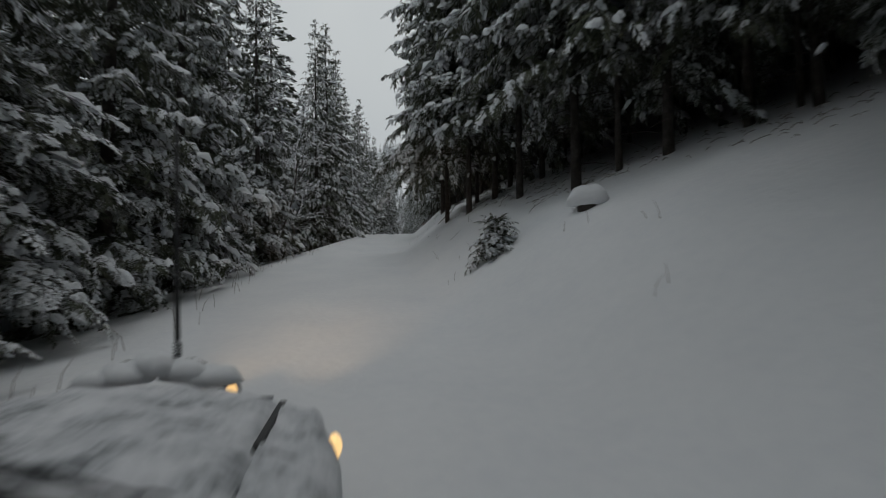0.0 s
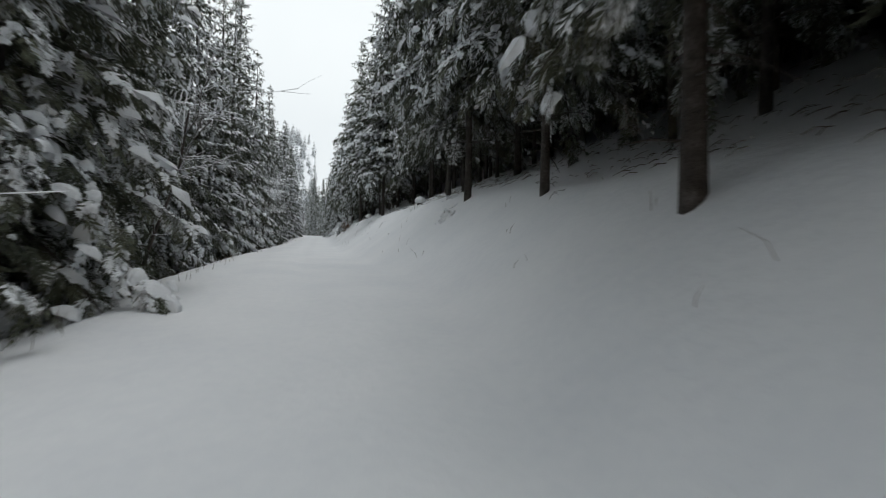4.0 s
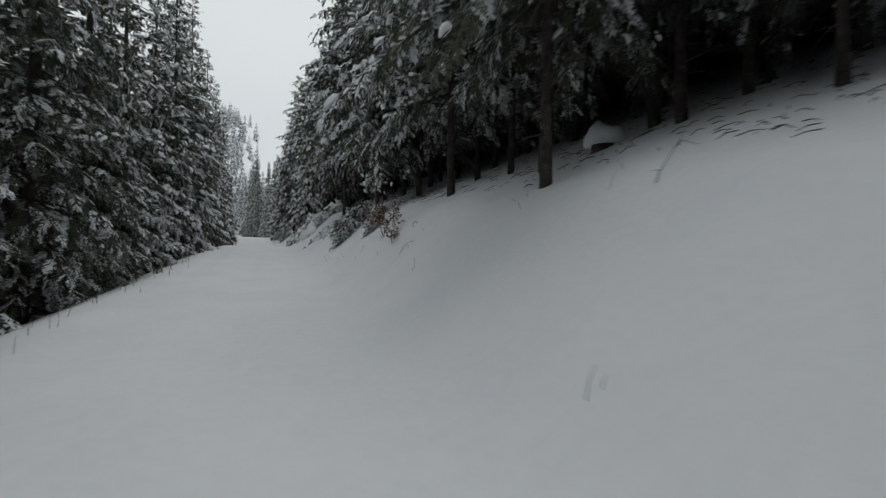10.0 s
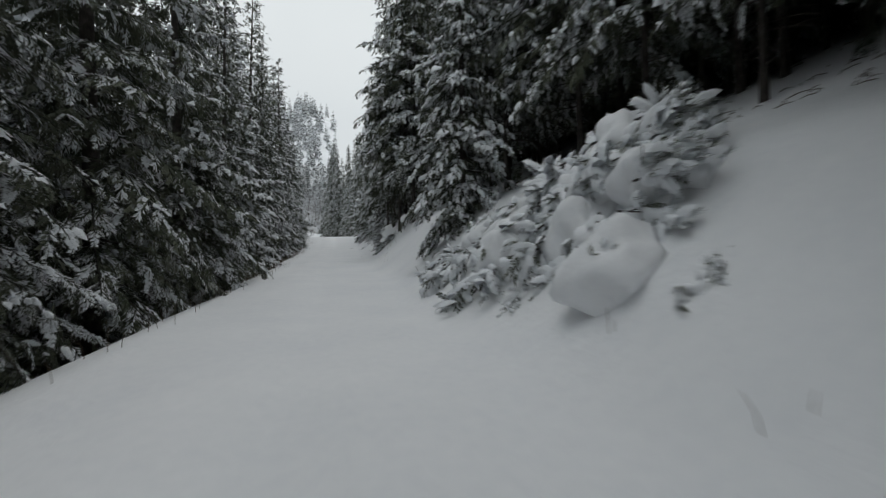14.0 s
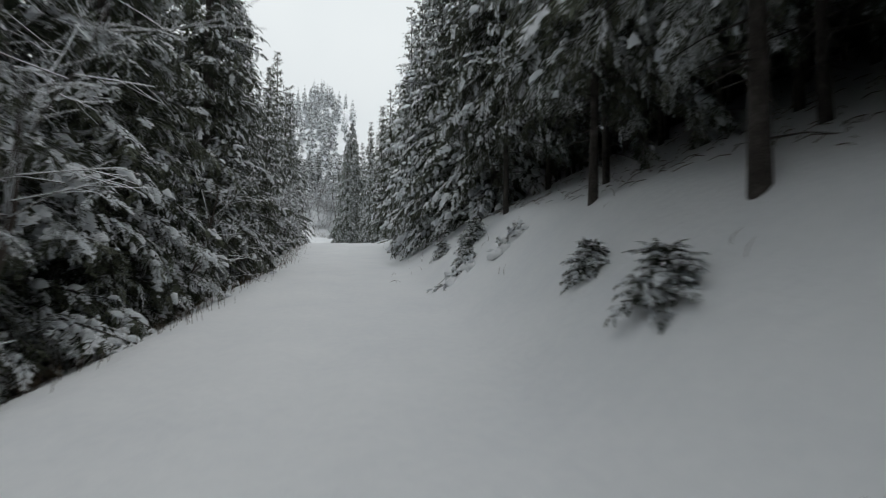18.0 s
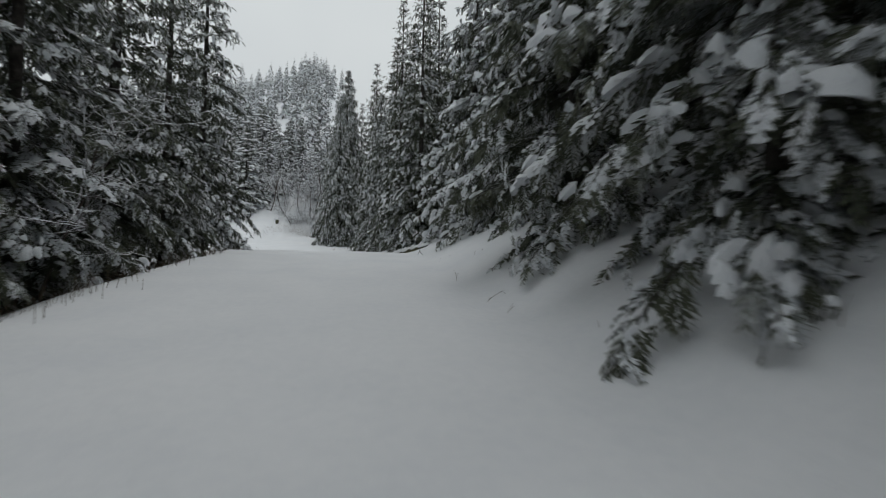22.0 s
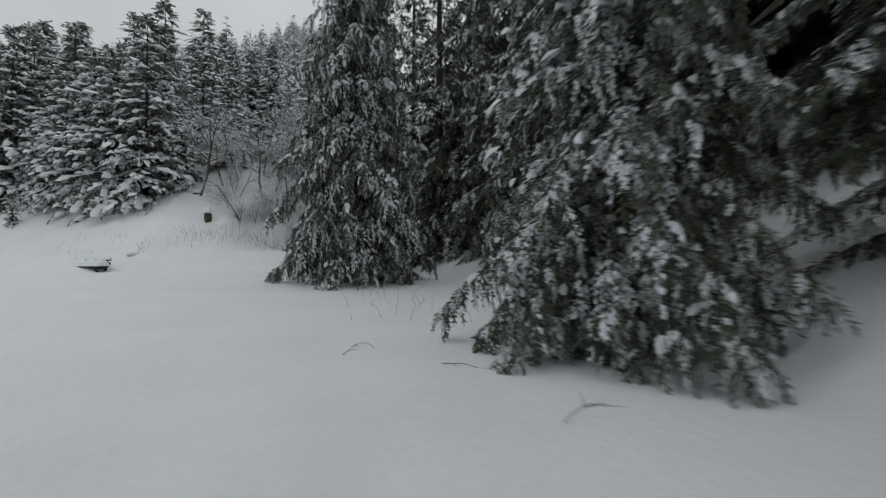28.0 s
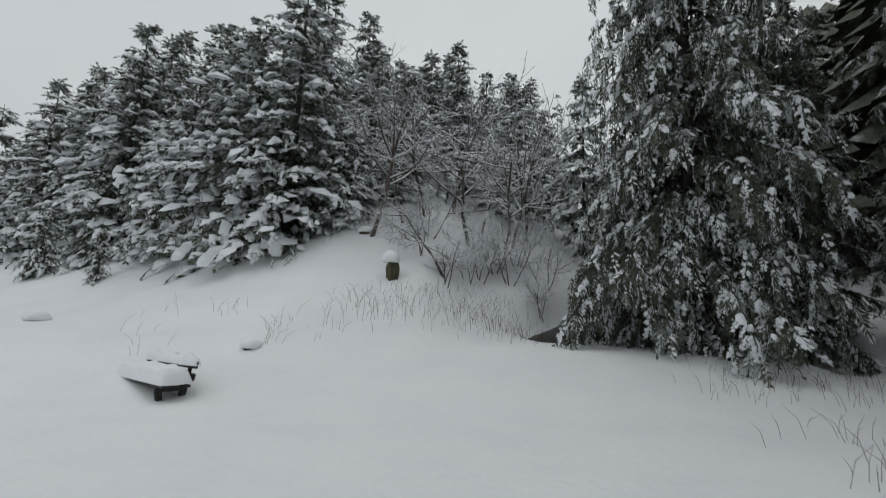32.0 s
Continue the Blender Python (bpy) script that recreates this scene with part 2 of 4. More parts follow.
def twig_form(seed, pairs, reach, fat, keep):
    """A needle-clad twig of length one along x: its spine with a fan of side shoots that hang a little, and the snow
    that lies along each of them, thin and thick."""
    rng = np.random.default_rng(seed)
    vv, tt = [], []
    snow = ([], []), ([], [])

    def blade(root, d, length, w):
        side = unit(np.array([-d[1], d[0], rng.normal(0, 0.5)]))
        mid = root + d * length * 0.42
        tip = root + d * length + np.array([0, 0, -0.22 * length * length])
        n = len(vv)
        vv.extend([root, mid - side * w + (0, 0, -0.4 * w), tip, mid + side * w + (0, 0, -0.4 * w)])
        tt.extend([(n, n + 1, n + 2), (n, n + 2, n + 3)])
        for (sv, st), much in zip(snow, (0.95, 1.9)):
            if rng.random() > keep:
                continue
            ww = w * much * rng.uniform(0.7, 1.3)
            flat = unit(np.array([-d[1], d[0], 0.0]))
            n, q = len(sv), rng.uniform(0.35, 0.6)
            c, z = root + (tip - root) * q, np.array([0, 0, 0.012 + 0.01 * much])
            sv.extend([root + (tip - root) * rng.uniform(0.0, 0.15) + z, c - flat * ww + z * 0.4 - (0, 0, 0.3 * ww), root + (tip - root) * rng.uniform(0.8, 1.0) + z * 0.8, c + flat * ww + z * 0.4 - (0, 0, 0.3 * ww)])
            st.extend([(n, n + 1, n + 2), (n, n + 2, n + 3)])

    at = lambda q: np.array([q, 0.0, -0.30 * q * q])  # noqa: E731
    blade(at(0.0), unit(at(0.7)), 0.72, fat * 0.7)
    blade(at(0.6), unit(at(1.0) - at(0.6)), 0.46, fat)
    for i in range(pairs):
        q = 0.10 + 0.78 * (i + 0.5) / pairs
        for sgn in (-1, 1):
            c = at(q + rng.uniform(-0.06, 0.06))
            d = unit(np.array([rng.uniform(0.55, 0.95), sgn * rng.uniform(0.55, 0.9), -0.45 * q + rng.uniform(-0.35, 0.1)]))
            blade(c, d, reach * (1 - 0.48 * q) * rng.uniform(0.75, 1.2), fat * rng.uniform(0.8, 1.15))
    return (np.array(vv), np.array(tt)), *((np.array(sv), np.array(st)) for sv, st in snow)


def clump_form(seed, n, rings):
    """A soft uneven clump of snow, one long and one wide each way."""
    rng = np.random.default_rng(seed)
    a = np.arange(n) * 2 * math.pi / n + rng.uniform(-0.25, 0.25, n)
    rad = rng.uniform(0.5, 1.35, n)
    x, y = np.cos(a) * rad, np.sin(a) * rad
    vs = [np.c_[x, y, -0.45 - 0.5 * y * y]]
    ts = []
    for r in range(1, rings):
        k = 0.68
        vs.append(np.c_[x * k, y * k, rng.uniform(0.25, 0.7, n) - 0.25 * y * y])
        for i in range(n):
            j = (i + 1) % n
            p, q = (r - 1) * n, r * n
            ts += [(p + i, p + j, q + j), (p + i, q + j, q + i)]
    last = (rings - 1) * n
    vs.append(np.array([[rng.normal(0, 0.1), 0, 1.0]]))
    ts += [(last + i, last + (i + 1) % n, last + n) for i in range(n)]
    return np.concatenate(vs), np.array(ts)


TWIGS = {"near": [twig_form(i, 8, 0.36, 0.033, 0.9) for i in range(5)], "mid": [twig_form(10 + i, 5, 0.40, 0.052, 0.9) for i in range(4)], "far": [twig_form(20 + i, 2, 0.5, 0.12, 0.95) for i in range(4)],
         "strand": [twig_form(30 + i, 7, 0.24, 0.026, 0.6) for i in range(4)]}
CLUMPS = {"near": [clump_form(i, 9, 2) for i in range(7)], "mid": [clump_form(10 + i, 6, 1) for i in range(5)], "far": [clump_form(20 + i, 5, 1) for i in range(4)]}


def rows_unit(a):
    return a / (np.linalg.norm(a, axis=1, keepdims=True) + 1e-9)


def put(heap, form, pos, axes, size):
    """Copies of a form at pos, turned to their axes and stretched by size (three numbers a copy)."""
    vv, tt = form
    if len(pos) and len(tt):
        heap.add_many(pos[:, None] + sum(vv[None, :, k:k + 1] * (axes[k] * size[:, k:k + 1])[:, None] for k in range(3)), tt)


class Sprays:
    """Twigs and snow clumps gathered over a plant, then built at once."""

    def __init__(self):
        self.twigs, self.snow = {}, {}

    def twig(self, grade, pos, ahead, size, load):
        """load: 0 for bare twigs, 1 for thin and 2 for thick snow."""
        self.twigs.setdefault(grade, []).append((pos, ahead, np.repeat(size[:, None], 3, 1), load))

    def clump(self, grade, pos, ahead, size):
        self.snow.setdefault(grade, []).append((pos, ahead, size, np.zeros(len(pos), int)))

    def build(self, green, white, rng):
        for store, lean in ((self.twigs, 0.3), (self.snow, 0.1)):
            for grade, rows in store.items():
                pos, ahead, size, load = (np.concatenate(c) for c in zip(*rows))
                x = rows_unit(ahead)
                y = rows_unit(np.cross(np.array([0, 0, 1.0]) + rng.normal(0, lean, x.shape), x))
                z = np.cross(x, y)
                forms = TWIGS[grade] if store is self.twigs else CLUMPS[grade]
                pick = rng.integers(0, len(forms), len(pos))
                for k, form in enumerate(forms):
                    m = pick == k
                    if store is self.snow:
                        put(white, form, pos[m], (x[m], y[m], z[m]), size[m])
                        continue
                    put(green, form[0], pos[m], (x[m], y[m], z[m]), size[m])
                    for much in (1, 2):
                        e = m & (load == much)
                        put(white, form[much], pos[e], (x[e], y[e], z[e]), size[e])


def spruce(seed, height, radius, bare, trunk_r, whorls, per, snow, droop=1.0, hang=0.35, stubs=0, gap=0.0, fine=3.2, strand=0.4, low=(-13, 9), sides=9, step=0.125, plump=1.0, bulk=0.72, longest=0.5, hanging="near", clumps=1.0, rise=32):
    """A spruce: trunk, whorls of sagging boughs clad in twigs, and its load of snow. bare: height of the first boughs,
    fine: height up to which every twig is built, above it the twigs are fewer and larger."""
    rng = np.random.default_rng(seed)
    bark, green, white, sprays = Heap(), Heap(), Heap(), Sprays()
    zs = np.linspace(-0.7, height * 0.985, 9)
    bend = np.cumsum(rng.normal(0, 0.02 * height / 9, (9, 2)), 0) * 0.5
    bend -= bend[1]
    tr = trunk_r * np.clip(1 - zs / height, 0.03, 1) ** 0.8
    tr[0] *= 1.35
    tube(bark, np.c_[bend, zs], tr, sides)
    axis = lambda z: np.array([np.interp(z, zs, bend[:, 0]), np.interp(z, zs, bend[:, 1]), z])  # noqa: E731
    for _ in range(stubs):
        z, a = rng.uniform(0.5, max(bare, 1.0) + 1.5), rng.uniform(0, 2 * math.pi)
        ln = rng.uniform(0.25, 1.1)
        d = np.array([math.cos(a), math.sin(a), rng.uniform(-0.35, 0.1)])
        p = axis(z)
        tube(bark, [p, p + d * ln * 0.6, p + d * ln + (0, 0, -0.1 * ln)], [0.016, 0.009, 0.004], 3, False)
    down = np.array([0, 0, -1.0])
    for w in range(whorls):
        f = min(max((w + rng.uniform(-0.4, 0.4)) / whorls, 0.0), 0.985)
        z = bare + (height - bare) * f
        k = max(4, int(round(per * (1 - 0.3 * f))))
        turn0 = rng.uniform(0, 2 * math.pi)
        for j in range(k):
            if rng.random() < gap:
                continue
            a = turn0 + 2 * math.pi * (j + rng.uniform(-0.35, 0.35)) / k
            ln = radius * ((1 - f) ** bulk + 0.03) * rng.uniform(0.62, 1.12)
            if f < 0.08:
                ln *= rng.uniform(0.6, 1.0)
            lift = math.radians(rng.uniform(low[0], low[1]) + rise * f ** 1.4)
            d = np.array([math.cos(a) * math.cos(lift), math.sin(a) * math.cos(lift), math.sin(lift)])
            sag = -droop * ln * rng.uniform(0.28, 0.62) * (1 - 0.5 * f)
            base = axis(z + rng.uniform(-0.15, 0.15))

            def path(s):
                s = np.atleast_1d(s)[:, None]
                return base + d * ln * s + np.array([0, 0, 1.0]) * (sag * s ** 2.0 + 0.05 * ln * s ** 5)

            def along(s):
                return rows_unit(path(s + 0.04) - path(s - 0.04))

            side = unit(np.cross(d, (0, 0, 1.0)))
            heavy = rng.uniform(0.45, 1.45)
            cover = min(0.97, (0.38 + 0.42 * snow) * heavy)
            if fine < 0:
                # a far tree: one broad spray to a bough
                q = np.array([0.1])
                sprays.twig("far", path(q), along(q + 0.3), np.array([ln * 1.05 + 0.1]), (rng.random(1) < cover + 0.2) * (1 + (rng.random(1) < 0.6 * snow)))
                if rng.random() < clumps * cover:
                    q = rng.uniform(0.5, 0.8, 1)
                    wide = (0.08 + 0.09 * ln) * (0.5 + 0.4 * snow) * rng.uniform(0.7, 1.2, 1)
                    sprays.clump("far", path(q) + side * rng.normal(0, 0.15) * ln, along(q), np.c_[wide * 1.5, wide, wide * 0.6])
                continue
            near = z < fine
            grade = "near" if near else "mid"
            if near:
                q = np.array([0, 0.45, 0.8, 1.0])
                tube(bark, path(q), (0.010 + 0.008 * ln) * (1.05 - 0.9 * q), 3, False)
            # dark twigs near the trunk
            q = rng.uniform(0.05, 0.5, 3)
            sprays.twig("mid", path(q) - (0, 0, 0.04), along(q) + rng.normal(0, 0.5, (3, 3)), np.full(3, min(0.30 + 0.10 * ln, 0.45)), np.zeros(3, int))
            pace = step if near else step * (1.45 if z < 8 else 1.9)
            m = max(3, int(round(ln / pace)))
            s = np.repeat(0.14 + 0.84 * (np.arange(m) + rng.uniform(0.1, 0.9, m)) / m, 2) + rng.uniform(-0.02, 0.02, 2 * m)
            sg = np.tile([-1.0, 1.0], m)
            sl = np.clip(0.62 * ln * np.clip(s, 0.05, 1) ** 0.45 * (1.12 - s), 0.15, longest if near else longest * 1.3) * rng.uniform(0.7, 1.25, 2 * m)
            spread = rng.uniform(0.45, 1.0, 2 * m)
            dirs = along(s) * (1.1 - 0.55 * spread)[:, None] + side * (sg * spread)[:, None]
            dirs[:, 2] += rng.uniform(-0.40, 0.12, 2 * m) * droop
            # the tip
            s, sl, dirs = np.append(s, 0.95), np.append(sl, 0.16 + 0.12 * ln), np.vstack([dirs, along(0.97)])
            dirs = rows_unit(dirs)
            pos = path(s)
            got = rng.random(len(s)) < cover * np.clip(0.5 + 0.6 * s, 0, 1) * np.clip(1.35 + 1.1 * dirs[:, 2], 0.25, 1.3)
            sprays.twig(grade, pos, dirs, sl, got * (1 + (rng.random(len(s)) < 0.7 * snow * plump)))
            # clumps of snow along the bough
            g = int(rng.poisson(clumps * cover * ln / (0.15 if near else 0.36)))
            if g:
                q = rng.uniform(0.3, 1.02, g)
                wide = (0.024 + 0.012 * min(ln, 2.0)) * (1.0 if near else 1.35) * (0.5 + 0.5 * snow) * rng.uniform(0.5, 1.5, g) * plump
                c = path(q) + side * rng.normal(0, 0.09, g)[:, None] * ln
                c[:, 2] += 0.01
                sprays.clump(grade, c, along(q) + side * rng.normal(0, 0.4, g)[:, None], np.c_[wide * rng.uniform(1.1, 2.2, g), wide, wide * rng.uniform(0.6, 1.0, g)])
            # twigs that hang from it
            g = int(round(2 * m * hang))
            if g:
                q = rng.uniform(0.25, 1.0, g)
                dd = rows_unit(np.array([d[0], d[1], 0]) * 0.25 + side * rng.uniform(-0.5, 0.5, g)[:, None] + down)
                c = path(q) + side * (rng.normal(0, 0.13, g) * min(ln, 1.5))[:, None]
                hl = strand * rng.uniform(0.5, 1.3, g) * min(1.0, 0.45 + 0.4 * ln)
                sprays.twig(hanging if near or hanging == "strand" else "mid", c, dd, hl, (rng.random(g) < 0.75 * cover) * (1 + (rng.random(g) < 0.4 * snow)))
    sprays.build(green, white, rng)
    return bark, green, white


def inner_tree(seed, height, radius, bare, trunk_r, tiers, points, stubs=0):
    """A spruce of the deep wood: a long bare trunk with dead boughs under ragged tiers of green."""
    rng = np.random.default_rng(seed)
    bark, green, white = Heap(), Heap(), Heap()
    tube(bark, [(0, 0, -0.5), (rng.normal(0, 0.04), rng.normal(0, 0.04), height * 0.5), (0, 0, height * 0.9)], [trunk_r * 1.1, trunk_r * 0.75, 0.02], 7, False)
    for _ in range(stubs):
        z, a, ln = rng.uniform(0.6, bare + 1.5), rng.uniform(0, 6.283), rng.uniform(0.4, 1.5)
        d = np.array([math.cos(a), math.sin(a), rng.uniform(-0.4, 0.1)])
        tube(bark, [(0, 0, z), np.array([0, 0, z]) + d * ln], [0.018, 0.005], 3, False)
    for t in range(tiers):
        f = (t + rng.uniform(-0.2, 0.2)) / tiers
        z = bare + (height - bare) * max(f, 0.0)
        r = radius * (1 - f) ** 0.6 + 0.10
        up = 0.42 * (height - bare) / tiers + 0.22 * r
        n = points
        ang = rng.uniform(0, 6.283) + np.arange(2 * n) * math.pi / n
        rad = np.where(np.arange(2 * n) % 2 == 0, r * rng.uniform(0.75, 1.2, 2 * n), r * rng.uniform(0.45, 0.75, 2 * n))
        zz = z - 0.30 * rad + rng.normal(0, 0.05, 2 * n) * r
        vs = np.vstack([np.c_[np.cos(ang) * rad, np.sin(ang) * rad, zz], [(0, 0, z + up)]])
        green.add(vs, [(i, (i + 1) % (2 * n), 2 * n) for i in range(2 * n)])
    return bark, green, white


def bare_tree(seed, height, spread, stem_r, depth, snow, lean=(0.0, 0.0), stems=1):
    """A leafless tree or shrub: forking limbs down to twigs, with snow along their upper sides."""
    rng = np.random.default_rng(seed)
    bark, white = Heap(), Heap()

    def limb(p, d, ln, r, level):
        n = 3 if level < 2 else 2
        pts, radii = [p], [r]
        for i in range(n):
            d = unit(d + rng.normal(0, 0.16, 3) + np.array([0, 0, 0.06 if level < 2 else -0.02]))
            pts.append(pts[-1] + d * ln / n)
            radii.append(r * (1 - 0.55 * (i + 1) / n))
        tube(bark, pts, radii, 6 if level == 0 else 4 if level < 2 else 3, False)
        if snow and 0 < level < 4:
            vs, fs = [], []
            for q, rr in zip(pts, radii):
                w = (rr * 0.9 + 0.006) * snow
                sd = unit(np.cross(d, (0, 0, 1.0)) + 1e-6) * w
                vs += [q - sd + (0, 0, rr * 0.5), q + (0, 0, rr * 0.8 + w * 1.2), q + sd + (0, 0, rr * 0.5)]
            for i in range(n):
                fs += [(3 * i, 3 * i + 1, 3 * i + 4, 3 * i + 3), (3 * i + 1, 3 * i + 2, 3 * i + 5, 3 * i + 4)]
            white.add(vs, fs)
        if level >= depth:
            return
        for _ in range(rng.integers(3, 6) if level > 1 else rng.integers(5, 8) if level else rng.integers(7, 10)):
            s = rng.uniform(0.3, 1.0)
            i = min(int(s * n), n - 1)
            q = np.asarray(pts[i]) + (np.asarray(pts[i + 1]) - pts[i]) * (s * n - i)
            dd = unit(d * rng.uniform(0.4, 1.0) + rng.normal(0, spread, 3) * np.array([1, 1, 0.5]))
            limb(q, dd, ln * rng.uniform(0.38, 0.62), radii[i] * 0.5, level + 1)

    for k in range(stems):
        d0 = unit(np.array([lean[0], lean[1], 1.0]) + (rng.normal(0, 0.28, 3) * (1, 1, 0) if stems > 1 else 0))
        limb(np.array([rng.normal(0, 0.06), rng.normal(0, 0.06), -0.15]), d0, height * 0.62 * rng.uniform(0.8, 1.1), stem_r, 0)
    return bark, white


KINDS = {}


def tree_kind(key, name, label, category, bark, green, white, bark_mat=BARK):
    """One tree of a kind, to be placed and copied: its trunk with limbs, its needles and its snow."""
    root = new(name)
    tagged(root, label, category)
    piece("trunk", bark.mesh("trunk", bark_mat), root)
    if green is not None:
        tagged(piece("crown", green.mesh("crown", NEEDLES, False), root), kind="stuff")
    if white is not None and white.n:
        tagged(piece("snow_cover", white.mesh("snow_cover", SNOW_LOAD), root, "white snow lying on the boughs"), kind="stuff")
    KINDS[key] = [root, False]


def spruce_kind(key, label, **kw):
    tree_kind(key, "spruce_tree", label, "spruce tree", *spruce(**kw))


def wood_of(name, label, kinds, places):
    """Many trees that nobody could count, joined: the trunks, crowns and snow of one stretch of wood."""
    root = tagged(new(name), label, "forest", kind="stuff")
    for part_name, slot, mat in (("trunks", 0, BARK), ("crowns", 1, NEEDLES), ("snow_cover", 2, SNOW_LOAD)):
        vs, ts, n = [], [], 0
        flat = {k: (np.concatenate(h[slot].v), h[slot].tris()) for k, h in kinds.items() if h[slot].n}
        for x, y, size, turn, kind in places:
            if kind not in flat:
                continue
            v, t = flat[kind]
            c, s = math.cos(turn) * size, math.sin(turn) * size
            vs.append(np.c_[v[:, 0] * c - v[:, 1] * s + x, v[:, 0] * s + v[:, 1] * c + y, v[:, 2] * size + float(land(x, y)) - 0.1])
            ts.append(t + n)
            n += len(v)
        if n:
            tagged(piece(part_name, mesh_tris(part_name, np.concatenate(vs), np.concatenate(ts), mat, slot != 1), root), kind="stuff")
    return root


def plant(key, x, y, size=1.0, turn=0.0, lean=0.0, group="", label="", sink=0.05, wide=1.0):
    """A tree of a kind at x, y on the snow."""
    root, used = KINDS[key]
    z = float(land(x, y)) - sink
    m = pose(x, y, z, lean, lean * 0.5, turn) @ Matrix.Diagonal((size * wide, size * wide, size, 1))
    if not used:
        KINDS[key][1] = True
        root.matrix_basis = m
        ob = root
    else:
        ob = copy_thing(root, m)
        ob.scale = m.to_scale()
    if group:
        ob["group"] = group
    if label:
        ob["label"] = label
    return ob


# ---- the ground
def ground_sheet():
    ys = np.concatenate([np.arange(-60, -6, 4.0), np.arange(-6, 205, 0.42), np.arange(205, 300, 2.5), np.arange(300, 1001, 50)])
    us = np.concatenate([-np.geomspace(400, 14, 16), np.arange(-13.5, -5, 0.7), np.arange(-5, 6.5, 0.24), np.arange(6.5, 26, 0.8), np.geomspace(27, 400, 16)])
    yy, uu = np.meshgrid(ys, us, indexing="ij")
    xx = uu + np.interp(yy, ROAD_Y, ROAD_X)
    xx = xx - 4.0 * ease(165, 182, yy) * np.exp(-(uu / 14) ** 2)
    zz = land(xx, yy)
    # far hills stay within bounds
    far = np.hypot(np.maximum(np.abs(uu) - 60, 0), np.maximum(yy - 330, 0))
    zz = np.where(far > 0, np.minimum(zz, 75) , zz)
    n, m = yy.shape
    verts = np.c_[xx.ravel(), yy.ravel(), zz.ravel()]
    i, k = np.meshgrid(np.arange(n - 1), np.arange(m - 1), indexing="ij")
    a = (i * m + k).ravel()
    faces = np.c_[a, a + 1, a + m + 1, a + m]
    return mesh_of("ground", verts, faces.tolist(), SNOW)


tagged(piece("ground", ground_sheet()), "smooth untouched snow over a forest road and its banks", "snowy ground", kind="structure")

# ---- kinds of tree
spruce_kind("edge_a", "tall spruce with snow-laden boughs down to the ground", seed=1, height=15, radius=2.5, bare=0.3, trunk_r=0.15, whorls=34, per=6, snow=0.95, plump=1.25)
spruce_kind("edge_b", "tall dense spruce with sagging snow-laden boughs", seed=2, height=17, radius=2.7, bare=0.4, trunk_r=0.17, whorls=36, per=6, snow=0.8, droop=1.3, clumps=0.7)
spruce_kind("edge_c", "tall dark spruce thinly dusted with snow", seed=12, height=18, radius=2.5, bare=0.4, trunk_r=0.17, whorls=38, per=6, snow=0.5, droop=1.2, clumps=0.35)
spruce_kind("laden", "broad spruce whose boughs sweep the ground under heavy snow", seed=19, height=16, radius=3.0, bare=0.35, trunk_r=0.17, whorls=33, per=6, snow=1.15, droop=1.25, low=(-18, 6), plump=1.55, clumps=1.0, fine=3.8)
spruce_kind("weeping", "big spruce with long hanging snow-tipped boughs", seed=13, height=20, radius=3.7, bare=0.6, trunk_r=0.24, whorls=38, per=8, snow=1.5, droop=1.5, hang=1.6, strand=0.75, fine=5.5, step=0.16, low=(-26, 0), longest=0.38, hanging="strand", clumps=0.3, plump=0.9)
spruce_kind("high_a", "tall spruce with a bare lower trunk and snowy boughs", seed=3, height=16, radius=3.1, bare=2.9, trunk_r=0.095, whorls=29, per=6, snow=1.0, droop=1.0, stubs=40, low=(-16, 6), fine=4.8, plump=1.4)
spruce_kind("high_b", "tall spruce with a bare lower trunk and hanging boughs", seed=4, height=15, radius=2.8, bare=2.6, trunk_r=0.075, whorls=28, per=6, snow=0.85, droop=1.2, stubs=40, hang=0.5, low=(-20, 3), fine=4.5)
spruce_kind("back", "tall spruce with a bare trunk deeper in the wood", seed=5, height=15, radius=2.3, bare=2.9, trunk_r=0.07, whorls=20, per=6, snow=0.6, droop=1.1, stubs=40, fine=0.1, step=0.19)
spruce_kind("young", "young spruce bowed under thick snow", seed=6, height=2.4, radius=0.85, bare=0.08, trunk_r=0.035, whorls=9, per=7, snow=1.6, strand=0.2, low=(-40, 0), gap=0.1, step=0.10, plump=1.1, longest=0.3)
spruce_kind("bush", "low spruce thicket slumped under snow on the bank", seed=26, height=1.7, radius=1.25, bare=0.05, trunk_r=0.03, whorls=9, per=9, snow=1.7, droop=1.5, low=(-25, 25), hang=0.5, strand=0.25, step=0.085, bulk=0.45, longest=0.3, plump=1.1)
spruce_kind("hill_a", "hillside spruce frosted white with thick snow", seed=7, height=8.0, radius=1.8, bare=0.1, trunk_r=0.09, whorls=21, per=7, snow=2.1, fine=0.1, hang=0.25, strand=0.3, step=0.13, plump=1.3, droop=1.3, low=(-22, 2), bulk=0.62, clumps=1.6, rise=16, longest=0.6)
spruce_kind("hill_b", "slim hillside spruce with thick white snow pads", seed=17, height=9.0, radius=1.6, bare=0.1, trunk_r=0.08, whorls=23, per=7, snow=1.9, fine=0.1, hang=0.25, strand=0.3, step=0.13, plump=1.3, droop=1.3, low=(-22, 2), bulk=0.66, clumps=1.6, rise=16, longest=0.6)
tree_kind("bare_a", "bare_tree", "leafless tree with snow along its thin limbs", "bare tree", *((lambda b, w: (b, None, w))(*bare_tree(21, 6.5, 0.75, 0.07, 4, 1.15))), bark_mat=TWIG)
